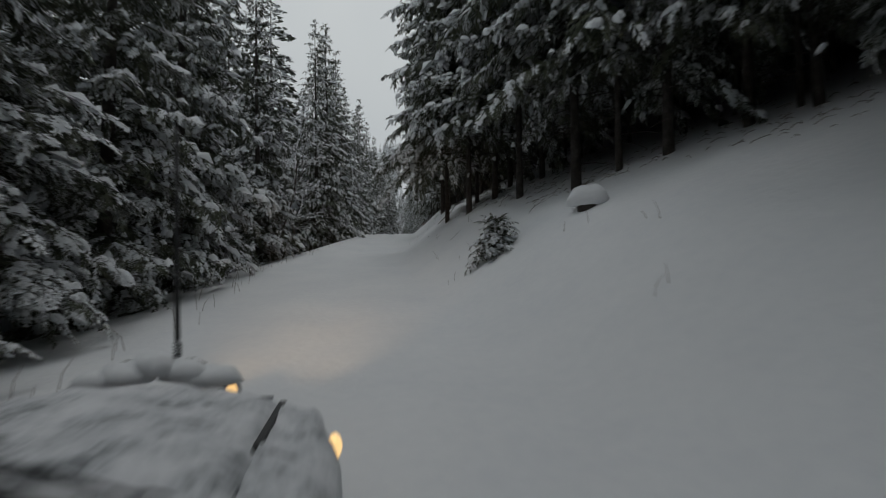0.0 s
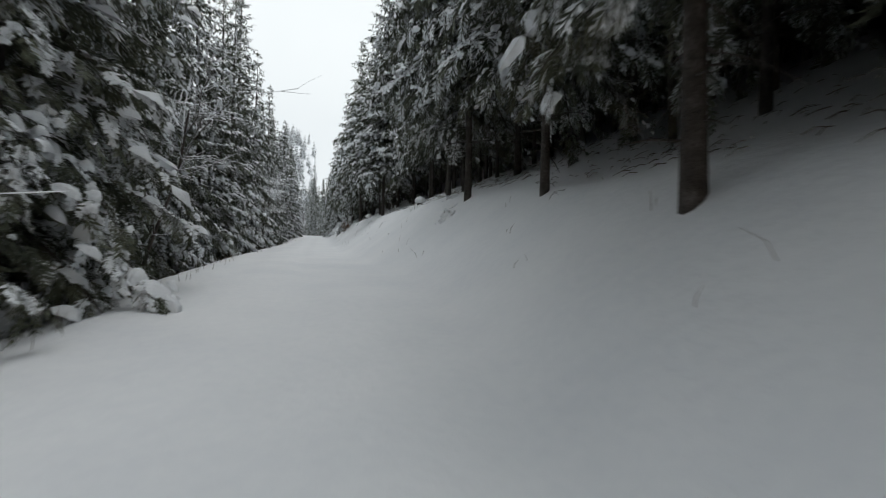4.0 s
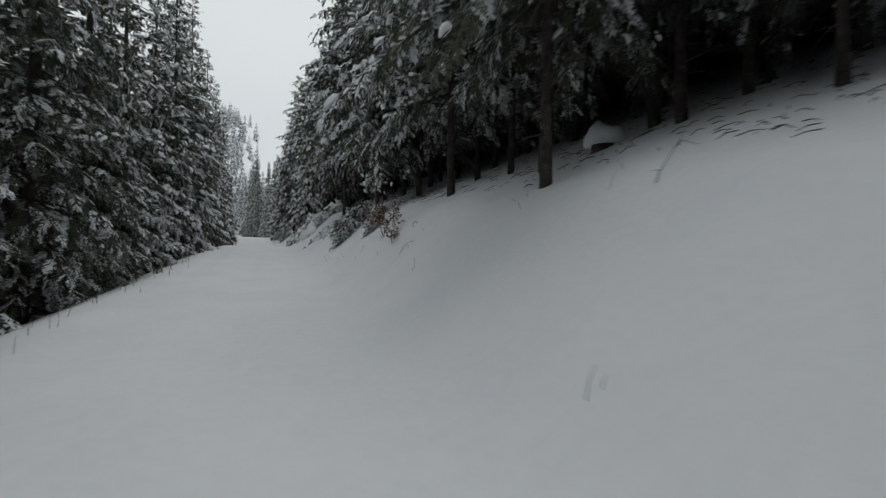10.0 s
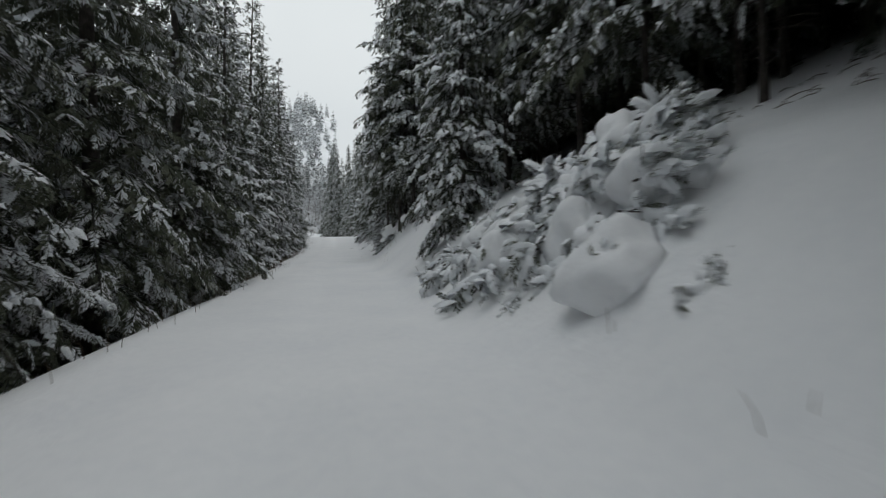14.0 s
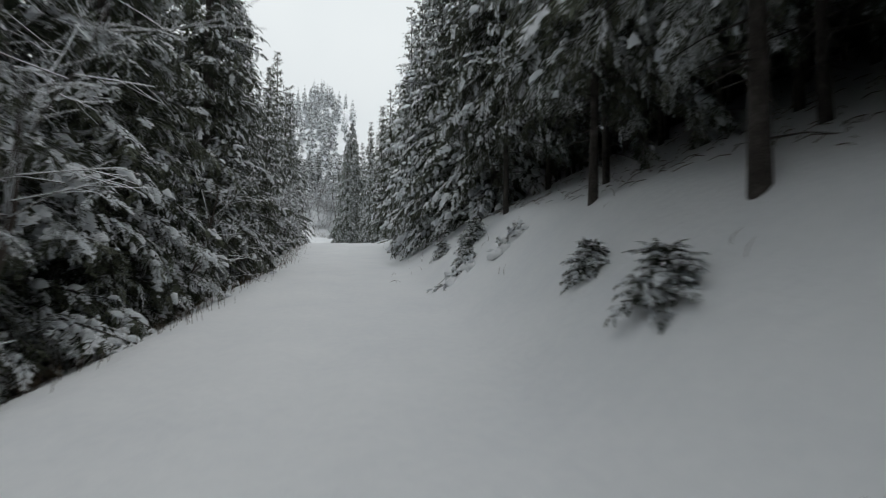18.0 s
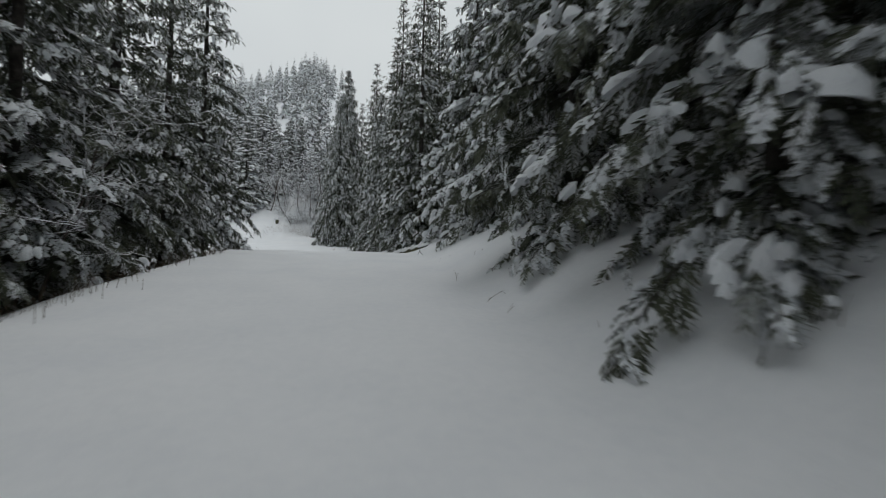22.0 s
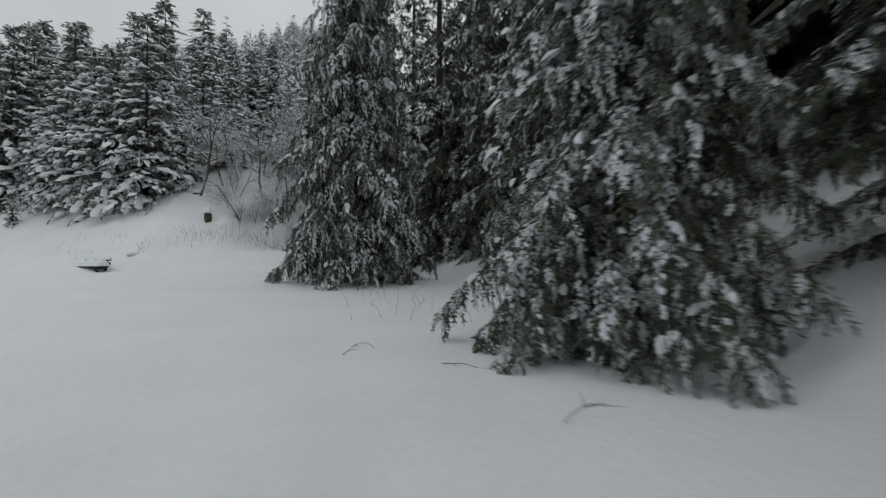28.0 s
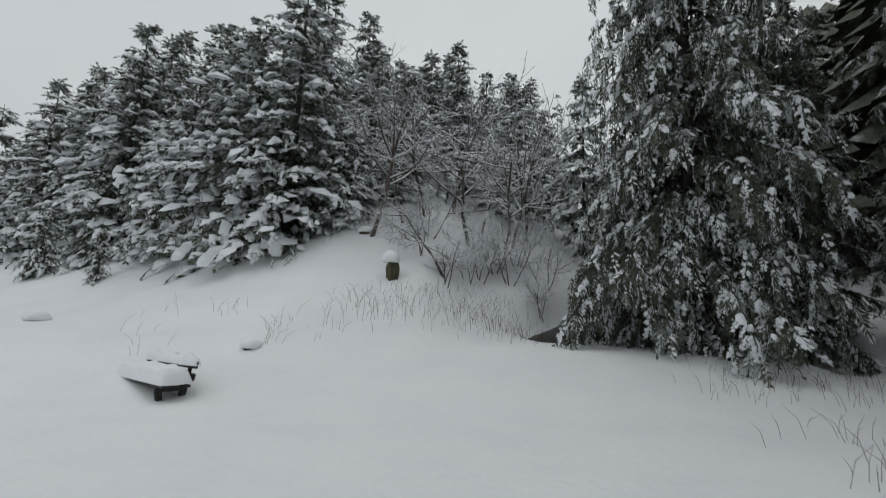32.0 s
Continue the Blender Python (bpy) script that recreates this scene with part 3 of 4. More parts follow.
tree_kind("bare_b", "bare_tree", "leaning leafless tree with snowy twigs", "bare tree", *((lambda b, w: (b, None, w))(*bare_tree(22, 6.0, 0.62, 0.06, 4, 1.1, (0.4, 0.1)))), bark_mat=TWIG)
tree_kind("shrub", "bare_shrub", "leafless many-stemmed shrub dusted with snow", "shrub", *((lambda b, w: (b, None, w))(*bare_tree(23, 2.6, 0.6, 0.022, 3, 0.9, stems=3))), bark_mat=TWIG)
tree_kind("bare_c", "bare_tree", "slender leafless tree with arching snow-lined limbs", "bare tree", *((lambda b, w: (b, None, w))(*bare_tree(24, 7.0, 0.8, 0.042, 3, 1.0, (0.3, 0.0)))), bark_mat=TWIG)
PLAIN = {"inner": inner_tree(31, 15, 2.6, 2.6, 0.075, 9, 8, 9), "inner_b": inner_tree(32, 14, 2.4, 3.0, 0.06, 9, 8, 10), "inner_c": inner_tree(36, 14, 2.4, 0.5, 0.08, 10, 8),
         "far": spruce(33, 9.0, 1.9, 0.2, 0.05, 18, 4, 1.7, bulk=0.9, fine=-1, sides=4, rise=16, droop=1.2), "far_b": spruce(34, 7.6, 1.8, 0.2, 0.05, 16, 4, 1.9, bulk=0.9, fine=-1, sides=4, rise=16, droop=1.2),
         "side": spruce(35, 15, 2.5, 0.5, 0.12, 30, 7, 0.9, fine=-1, sides=5)}

rnd = random.Random(11)
way_x = lambda y: float(np.interp(y, ROAD_Y, ROAD_X))  # noqa: E731
TURN = lambda: rnd.uniform(0, 360)  # noqa: E731

# ---- the wood's edge left of the road
# here and in left_wood, trees below y = -3 are unseen, added to keep light out
y = -30.0
while y < 158:
    kind = rnd.choice(["edge_a", "edge_b", "edge_c"] if y > 112 else ["edge_a", "edge_b", "laden", "edge_c"] if y > 34 else ["edge_a", "laden", "edge_a", "edge_b"])
    u = -2.4 - float(shoulder(y)) - rnd.uniform(-0.5, 0.7)
    size = rnd.uniform(0.72, 1.0)
    if 21 < y < 28 or 58 < y < 63 or 128 < y < 131:
        plant("bare_c", way_x(y) - 4.0, y, rnd.uniform(0.9, 1.2), TURN(), 0, "bare trees by the road")
    else:
        plant(kind, way_x(y) + u, y, size, TURN(), rnd.uniform(-2, 2), "trees left of the road")
    y += rnd.uniform(2.7, 4.0)
for k in range(9):
    y = 128 + 3.6 * k
    plant(rnd.choice(["edge_c", "edge_b"]), way_x(y) - float(shoulder(y)) - rnd.uniform(4.6, 5.6), y, rnd.uniform(0.85, 1.05), TURN(), 0, "trees left of the road")
plant("edge_b", way_x(159.0) - 5.9, 159.0, 0.9, 40, 0, "trees left of the road")
for x, y, kind, size, turn in ((-4.3, 21.0, "bare_c", 1.1, 20), (-4.3, 37.0, "bare_c", 1.1, 20), (-4.3, 58.5, "bare_c", 1.1, 15), (-4.2, 63.5, "bare_c", 1.15, -15), (-4.0, 117.0, "bare_c", 0.9, 10), (-3.8, 124.0, "bare_c", 0.8, 70), (-3.7, 133.0, "bare_c", 0.9, 70), (-4.0, 141.0, "bare_c", 0.95, 0), (-4.0, 147.0, "bare_c", 0.8, 50),
                            (-6.2, 163.0, "shrub", 1.5, 30), (-7.5, 166.0, "shrub", 1.6, 0), (-6.6, 168.5, "shrub", 1.3, 90), (-7.0, 163.5, "bare_a", 0.8, 90)):
    plant(kind, way_x(y) + x - (float(shoulder(y)) - 2.0) if y < 156 else x, y, size, turn, 0, "bare trees by the road")
places = []
for row in range(2):
    y = -34.0
    while y < 146 - 3 * row:
        places.append((way_x(y) - 7.2 - 3.0 * row - rnd.uniform(0, 1.8), y, rnd.uniform(0.8, 1.2), rnd.uniform(0, 6.3), "side"))
        y += rnd.uniform(2.6, 4.0)
wood_of("left_wood", "dense snowy spruce wood below the road", PLAIN, places)

# ---- the wood on the right bank
# the first eight have trunks out of view, added so their crowns shade the bank
FRONT = [(3.9, 0.6), (4.5, 3.0), (3.6, -1.8), (3.7, -4.6), (4.0, -8.0), (3.8, -12.0), (4.1, -16.0), (3.9, -21.0), (6.2, 5.6), (6.7, 7.4), (6.15, 8.3), (5.1, 9.1), (4.45, 9.9), (3.75, 10.5), (3.1, 13.1), (2.0, 15.2), (2.9, 15.7), (1.5, 17.6), (2.6, 17.7),
         (4.0, 18.5), (6.8, 20.4), (3.75, 24.1), (2.25, 25.0), (3.2, 25.6), (2.1, 27.5), (2.9, 31.7), (2.85, 35.7), (4.5, 36.4), (3.6, 38.4), (4.15, 41.9), (5.7, 42.8), (5.2, 45.6), (5.2, 52.9), (3.5, 53.8), (5.5, 54.0), (3.95, 58.0), (5.1, 57.5), (5.6, 63.9),
         (6.4, 65.6), (5.4, 65.9), (3.5, 66.5), (5.9, 66.9), (4.2, 71.6), (5.6, 73.0), (5.2, 76.9), (3.85, 77.4), (6.3, 78.7), (5.7, 80.3), (5.46, 82.4), (3.9, 83.8), (5.2, 85.5), (5.0, 88.2), (8.0, 93.0), (8.0, 95.3), (5.5, 98.5), (6.3, 102.3),
         (4.36, 107.8), (3.97, 109.5), (6.27, 109.9), (5.3, 111.0), (4.33, 114.7), (5.9, 115.5), (7.2, 117.0), (4.7, 118.2), (5.0, 123.3), (6.5, 124.1)]


def clear_of_road(x, y, size, kind):
    """Keeps the bough tips off the driver's line."""
    return max(x, way_x(y) + 0.85 + size * {"laden": 3.4, "edge_a": 3.0, "edge_b": 3.3, "edge_c": 3.0}.get(kind, 0.0))


for x, y in FRONT:
    plant(rnd.choice(["high_a", "high_b"]), x, y, rnd.uniform(0.85, 1.1), TURN(), rnd.uniform(-2, 2), "trees on the right bank")
# rows begin behind the start: trees below y = -3 are unseen, added to block light
y = -30.0
while y < 128:
    u = float(np.interp(y, [0, 8, 11, 19, 22, 26, 45, 52, 57, 70, 78, 84, 90, 98, 112, 121], [6.6, 7.0, 5.6, 4.9, 6.8, 5.4, 5.2, 6.2, 5.2, 5.0, 6.4, 5.0, 6.2, 5.4, 5.2, 4.8])) + rnd.uniform(-0.3, 0.9)
    x = way_x(y) + u
    if min(math.hypot(x - a, y - b) for a, b in FRONT) > 1.5:
        plant(rnd.choice(["back", "back", "high_b"]), x, y, rnd.uniform(0.8, 1.1), TURN(), rnd.uniform(-2, 2), "trees on the right bank")
    y += rnd.uniform(1.5, 2.5)
y = -30.0
while y < 130:
    plant("back", way_x(y) + rnd.uniform(7.0, 8.2), y, rnd.uniform(0.85, 1.15), TURN(), rnd.uniform(-2, 2), "trees on the right bank")
    y += rnd.uniform(1.8, 2.8)
for x, y, kind, size in ((5.9, 127.2, "laden", 0.9), (4.6, 129.6, "edge_b", 0.85), (4.4, 132.6, "laden", 0.85), (3.9, 136.6, "laden", 0.95), (4.0, 141.2, "laden", 0.95), (4.3, 145.4, "edge_b", 0.95), (6.5, 149.0, "laden", 0.8),
                         (7.0, 153.6, "laden", 0.98), (7.2, 158.8, "laden", 1.0), (4.7, 163.5, "edge_b", 0.95), (4.9, 168.2, "edge_c", 0.9), (4.15, 174.8, "weeping", 0.62), (7.2, 178.6, "edge_c", 0.95), (1.0, 183.6, "weeping", 0.66),
                         (4.6, 188.4, "edge_c", 1.05), (1.7, 195.2, "weeping", 1.0), (4.8, 196.6, "edge_c", 1.1), (3.6, 200.6, "edge_c", 1.0), (6.5, 190.8, "edge_b", 1.1), (6.3, 184.6, "edge_c", 1.1), (7.0, 180.6, "edge_b", 1.0), (7.6, 173.4, "edge_c", 1.0), (7.4, 168.8, "edge_b", 0.95), (8.2, 194.4, "edge_c", 1.1)):
    plant(kind, clear_of_road(x, y, size, kind) if y < 172 else x, y, size, TURN(), 0, "trees on the right bank")
places = []
for row in range(13):
    y = -34.0
    while y < 215:
        places.append((way_x(y) + (8.2 if y < 160 else 11.5) + 2.1 * row + rnd.uniform(-0.8, 0.8), y, rnd.uniform(0.8, 1.2), rnd.uniform(0, 6.3), "inner_c" if row > 10 else rnd.choice(["inner", "inner_b"])))
        y += rnd.uniform(1.8, 3.0) + 0.05 * row if row < 11 else rnd.uniform(1.2, 2.0)
wood_of("right_wood", "dark dense spruce wood with bare trunks on the bank", PLAIN, places)

# ---- the wooded slope behind the clearing
for x, y, size in ((-0.6, 208.0, 0.95), (1.8, 205.5, 1.2), (0.6, 214.0, 1.1), (4.5, 209.0, 1.5), (-3.0, 207.0, 0.75)):
    plant("hill_a", x, y, size, TURN(), 0, "trees on the slope")
hill = []
while len(hill) < 100:
    x = rnd.uniform(-36, 1)
    y = 192.2 + 0.55 * max(-(x + 8.0), 0) + 0.9 * max(x + 5.0, 0) + 5.6 + rnd.random() ** 1.2 * 17
    if min([math.hypot(x - a, y - b) for a, b in hill] + [9]) > 1.25 and not (x > -8.2 and y < 203.5):
        hill.append((x, y))
        plant(rnd.choice(["hill_a", "hill_b"]), x, y, rnd.uniform(0.8, 1.35) * (0.75 if x > -9 else 1.0), TURN(), 0, "trees on the slope", wide=1.4)
places = []
while len(places) < 520:
    x, y = rnd.uniform(-95, 30), 208 + 105 * rnd.random() ** 1.3
    if y > 208 + 0.55 * max(-(x + 8), 0):
        places.append((x, y, rnd.uniform(0.7, 1.15), rnd.uniform(0, 6.3), rnd.choice(["far", "far_b"])))
wood_of("slope_wood", "distant spruce slope frosted white", PLAIN, places)

# ---- helpers for small things
def lump_mesh(name, mat, seed, rx, ry, rz, rough=0.18, rings=7, segs=12, cut=-0.35):
    """A rounded uneven lump, cut off flat below."""
    rng = np.random.default_rng(seed)
    ph = rng.uniform(0, 6.283, 6)
    vs, fs = [], []
    for i in range(rings + 1):
        a = math.pi * i / rings
        for k in range(segs):
            b = 2 * math.pi * k / segs
            d = np.array([math.sin(a) * math.cos(b), math.sin(a) * math.sin(b), math.cos(a)])
            r = 1 + rough * (math.sin(3 * d[0] + ph[0]) * math.sin(2.5 * d[1] + ph[1]) + 0.6 * math.sin(5 * d[1] + ph[2]) * math.sin(4 * d[2] + ph[3]) + 0.4 * math.sin(7 * d[0] + ph[4] + 3 * d[1]))
            vs.append((d[0] * r * rx, d[1] * r * ry, max(d[2] * r, cut) * rz))
    for i in range(rings):
        for k in range(segs):
            fs.append((i * segs + k, i * segs + (k + 1) % segs, (i + 1) * segs + (k + 1) % segs, (i + 1) * segs + k))
    return mesh_of(name, vs, fs, mat)


def box_mesh(name, mat, sx, sy, sz, bevel=0.012, origin=(0, 0, 0)):
    bm = bmesh.new()
    bmesh.ops.create_cube(bm, size=1.0)
    bmesh.ops.scale(bm, vec=(sx, sy, sz), verts=bm.verts)
    if bevel:
        bmesh.ops.bevel(bm, geom=bm.edges[:], offset=bevel, segments=2, affect="EDGES")
    bmesh.ops.translate(bm, vec=origin, verts=bm.verts)
    me = bpy.data.meshes.new(name)
    bm.to_mesh(me)
    bm.free()
    me.materials.append(mat)
    return me


def sheet_mesh(name, mat, fn, nu, nv, smooth=True):
    vs = [fn(i / (nu - 1), k / (nv - 1)) for i in range(nu) for k in range(nv)]
    fs = [(i * nv + k, (i + 1) * nv + k, (i + 1) * nv + k + 1, i * nv + k + 1) for i in range(nu - 1) for k in range(nv - 1)]
    return mesh_of(name, vs, fs, mat, smooth)


def lie(x, y, turn=0.0, size=1.0, up=0.0):
    """Like stand(), but tilted with the slope."""
    e = 0.3
    n = Vector((-(float(land(x + e, y)) - float(land(x - e, y))) / (2 * e), -(float(land(x, y + e)) - float(land(x, y - e))) / (2 * e), 1.0)).normalized()
    return Matrix.Translation((x, y, float(land(x, y)) + up)) @ Vector((0, 0, 1)).rotation_difference(n).to_matrix().to_4x4() @ pose(0, 0, 0, 0, 0, turn) @ Matrix.Scale(size, 4)


def stand(x, y, turn=0.0, size=1.0, up=0.0):
    return pose(x, y, float(land(x, y)) + up, 0, 0, turn) @ Matrix.Scale(size, 4)


# ---- the bench in the clearing
def bench(x, y, turn):
    root = tagged(new("park_bench"), "dark wooden bench buried under a thick cushion of snow", "bench")
    for i in (0, 1, 2):
        piece("seat_plank", box_mesh("seat_plank", WET_WOOD, 1.98, 0.145, 0.045, 0.01), root, at=pose(0, -0.17 + 0.16 * i, 0.36))
    for i in (0, 1):
        piece("back_slat", box_mesh("back_slat", WET_WOOD, 1.98, 0.035, 0.12, 0.01), root, at=pose(0, 0.265 + 0.03 * i, 0.50 + 0.19 * i, -10))
    for sx in (-0.76, 0.76):
        leg = piece("leg_frame", box_mesh("leg_frame", WET_WOOD, 0.09, 0.52, 0.07, 0.012), root, at=pose(sx, 0, 0.30))
        piece("foot", box_mesh("foot", WET_WOOD, 0.09, 0.10, 0.36, 0.012), leg, at=pose(0, -0.17, -0.17, 14))
        piece("foot", box_mesh("foot", WET_WOOD, 0.09, 0.10, 0.36, 0.012), leg, at=pose(0, 0.18, -0.17, -14))
        piece("back_post", box_mesh("back_post", WET_WOOD, 0.07, 0.05, 0.52, 0.01), leg, at=pose(0, 0.27, 0.22, -10))

    def cushion(u, v):
        e = 2 * u - 1
        w = 2 * v - 1
        thick = 0.27 * (1 - abs(e) ** 9) ** 0.5 * (1 - abs(w) ** 5) ** 0.45
        thick *= 1 + 0.10 * math.sin(7 * e + 1) * math.sin(3 * w + 2) + 0.06 * math.sin(17 * e)
        return (e * 1.01, -0.02 + w * 0.265, 0.384 + thick + 0.04 * max(w, 0) * abs(math.sin(5.5 * e)))

    def back_cushion(u, v):
        e, a = 2 * u - 1, math.pi * v
        r = 0.085 * (1 - abs(e) ** 8) ** 0.4 * (1 + 0.18 * math.sin(9 * e + 2) + 0.10 * math.sin(23 * e))
        return (e * 1.0, 0.305 - math.cos(a) * r * 1.35, 0.70 + math.sin(a) * r * 2.0 - 0.02)

    tagged(piece("seat_snow", sheet_mesh("seat_snow", SNOW, cushion, 44, 15), root, "thick rounded white snow cushion"))
    tagged(piece("back_snow", sheet_mesh("back_snow", SNOW, back_cushion, 44, 9), root, "rounded ridge of white snow"))
    root.matrix_basis = stand(x, y, turn, 1.0, -0.27) @ Matrix.Diagonal((0.98, 0.82, 0.86, 1))


bench(-8.78, 190.74, -40.0)

# ---- the mossy post on the slope: broken wood, built as a stone lump
post = tagged(new("boundary_stone"), "mossy broken wooden post under a cap of snow", "stone")
piece("stone", lump_mesh("stone", MOSS, 3, 0.19, 0.15, 0.5, 0.28, 16, 20, -0.8), post, at=pose(0, 0, 0.22, 4, -5))
piece("snow_cap", lump_mesh("snow_cap", SNOW, 4, 0.25, 0.23, 0.24, 0.16, 9, 16, -0.4), post, "rounded white snow cap", pose(-0.06, 0, 0.60))
post.matrix_basis = stand(-5.84, 195.9, 20, 0.95, -0.06)
small = tagged(new("snow_capped_stone"), "small stone hidden under a round snow cap", "stone")
piece("stone", lump_mesh("stone", MOSS, 8, 0.22, 0.2, 0.2, 0.12, 6, 10, -0.8), small)
piece("snow_cap", lump_mesh("snow_cap", SNOW, 9, 0.27, 0.25, 0.17, 0.10, 6, 10, -0.3), small, "round white snow cap", pose(0, 0, 0.14))
small.matrix_basis = stand(-7.2, 199.0, 0, 1.0, -0.1)
for x, y, s in ((-15.3, 196.2, 1.3), (-4.6, 197.4, 0.8), (-8.0, 192.5, 0.8), (-12.8, 198.6, 1.0)):
    copy_thing(small, stand(x, y, 40 * x, s, -0.12))


# ---- the brook
def brook_sheet(u, v):
    y = 195.3 + 3.1 * u
    x = -1.75 + 0.75 * (y - 196) + (v - 0.5) * 2.4
    return (x, y, 11.22 + 0.28 * (y - 195.7))


tagged(piece("brook_water", sheet_mesh("brook_water", WATER, brook_sheet, 20, 5)), "dark open water of a narrow brook", "water", kind="structure")

# ---- young spruces and brush on the bank
for x, y, s, w in ( (2.9, 79.9, 0.25, 1.8),
                   (-16.6, 199.9, 0.85, 0.75), (-12.6, 199.1, 0.95, 0.75), (-21.0, 202.6, 1.3, 0.9), (-19.4, 203.4, 1.5, 0.9)):
    plant("young", x, y, s, TURN(), 0, "young spruces", wide=w)
for x, y, s, w in ((2.65, 77.1, 0.42, 0.9), (3.0, 77.25, 0.5, 0.9), (3.35, 77.5, 0.5, 0.85), (3.3, 75.2, 0.22, 1.5), (3.05, 74.5, 0.2, 1.6), (3.6, 75.8, 0.2, 1.8), (1.65, 8.8, 0.42, 1.2), (3.0, 109.2, 0.26, 1.5), (3.5, 109.1, 0.2, 1.6), (3.6, 116.2, 0.22, 1.4), (3.45, 114.7, 0.26, 1.5), (3.75, 125.4, 0.25, 1.3), (3.65, 122.0, 0.25, 1.2), (4.2, 123.4, 0.35, 1.3)):
    plant("bush", x, y, s, TURN(), 0, "spruce thickets", wide=w)
plant("laden", 3.75, 96.9, 0.6, 70, 0, "trees on the right bank", "slim laden spruce whose lowest boughs rest on the bank", wide=0.85)


def brush_heap(x, y, size, seed, branches=26, green=True, turn=0.0):
    """A heap of felled boughs under lumps of snow."""
    rng = np.random.default_rng(seed)
    root = tagged(new("brush_heap"), "heap of felled spruce boughs under lumpy snow", "brush heap")
    bark, leaf, white, sprays = Heap(), Heap(), Heap(), Sprays()
    big = size > 0.75
    for _ in range(branches):
        a = rng.uniform(0, 6.283)
        if big:
            # boughs stick out from under the pillows
            p = np.array([math.cos(a) * rng.uniform(0.2, 1.05), math.sin(a) * rng.uniform(0.2, 0.85), rng.uniform(0.0, 0.42)])
            d = unit(np.array([math.cos(a), math.sin(a), rng.uniform(-0.5, 0.15)]))
        else:
            p = np.array([rng.normal(0, 0.5), rng.normal(0, 0.45), rng.uniform(-0.05, 0.2)])
            d = unit(np.array([math.cos(a), math.sin(a), rng.uniform(-0.3, 0.45)]))
        ln = rng.uniform(0.25, 0.5) if big else rng.uniform(0.4, 0.9)
        tube(bark, [p, p + d * ln * 0.5, p + d * ln + (0, 0, -0.1)], [0.014, 0.01, 0.004], 4, False)
        if green:
            q = p + d * ln * (0.2 + 0.1 * np.arange(9))[:, None]
            dd = rows_unit(d + rng.normal(0, 0.6, (9, 3)))
            sl = rng.uniform(0.16, 0.34, 9)
            got = rng.random(9) < 0.6
            sprays.twig("near", q, dd, sl, got * 2)
            wide = rng.uniform(0.04, 0.085, int(got.sum()))
            sprays.clump("near", q[got] + dd[got] * 0.12 + (0, 0, 0.02), dd[got], np.c_[sl[got] * 0.5, wide, wide * 0.7])
    sprays.build(leaf, white, rng)
    tagged(piece("brushwood", bark.mesh("brushwood", BARK), root), kind="stuff")
    if green:
        tagged(piece("needles", leaf.mesh("needles", NEEDLES, False), root), kind="stuff")
        if white.n:
            tagged(piece("clinging_snow", white.mesh("clinging_snow", SNOW_LOAD), root), kind="stuff")
    for k in range(7 if big else 0):
        # pillows of snow, each with a dark fringe of boughs
        px, py, rx, ry = rng.normal(0, 0.5), rng.normal(0, 0.42), rng.uniform(0.34, 0.56), rng.uniform(0.3, 0.48)
        piece("snow_pillow", lump_mesh("snow_pillow", SNOW, seed * 10 + 50 + k, rx, ry, rng.uniform(0.26, 0.4), 0.26, 14, 22), root, at=pose(px, py, rng.uniform(-0.1, 0.16), rng.uniform(-8, 8), rng.uniform(-8, 8), 0))
    for k in range(3 if big else 6):
        me = lump_mesh("snow_lump", SNOW, seed * 10 + k, rng.uniform(0.22, 0.42), rng.uniform(0.18, 0.34), rng.uniform(0.14, 0.24), 0.22)
        piece("snow_lump", me, root, at=pose(rng.normal(0, 0.5), rng.normal(0, 0.4), rng.uniform(-0.02, 0.12), rng.uniform(-12, 12), rng.uniform(-12, 12), rng.uniform(0, 360)))
    root.matrix_basis = lie(x, y, turn, size, -0.04)
    return root


for i, (x, y, s) in enumerate(((3.3, 92.0, 1.0), (3.6, 90.2, 1.05), (4.2, 91.3, 1.15), (3.05, 93.9, 0.8), (3.1, 88.3, 0.25), (2.7, 90.6, 0.3), (2.7, 82.6, 0.55), (3.2, 81.0, 0.7), (3.4, 82.2, 0.45), (3.45, 121.6, 0.5), (4.2, 120.4, 0.55), (3.4, 110.4, 0.5), (2.45, 35.8, 0.32), (3.0, 37.6, 0.3), (3.2, 14.0, 0.3))):
    brush_heap(x, y, s, 40 + i, 64 if s > 0.7 else 12, True, 50.0 * i)


# ---- stumps, logs and loose branches
def stump(x, y, size, seed):
    root = tagged(new("tree_stump"), "broken tree stump under a tall snow cap", "stump")
    bark = Heap()
    tube(bark, [(0, 0, -0.3), (0.01, 0, 0.06), (0.02, 0.01, 0.22)], [0.24, 0.18, 0.17], 11)
    piece("stump", bark.mesh("stump", BARK), root)
    piece("snow_cap", lump_mesh("snow_cap", SNOW, seed, 0.30, 0.27, 0.22, 0.2, 8, 14, -0.5), root, "rounded white snow cap", pose(0.02, 0, 0.25))
    root.matrix_basis = stand(x, y, 30 * seed, size, -0.13)


# the last one is no stump: it stands in for a small grey stake
for i, (x, y, s) in enumerate(((2.9, 7.6, 1.0), (3.5, 60.5, 0.9), (5.3, 67.4, 1.2), (4.4, 93.0, 1.1), (3.9, 45.4, 0.9), (2.9, 22.2, 0.55))):
    stump(x, y, s, i + 1)

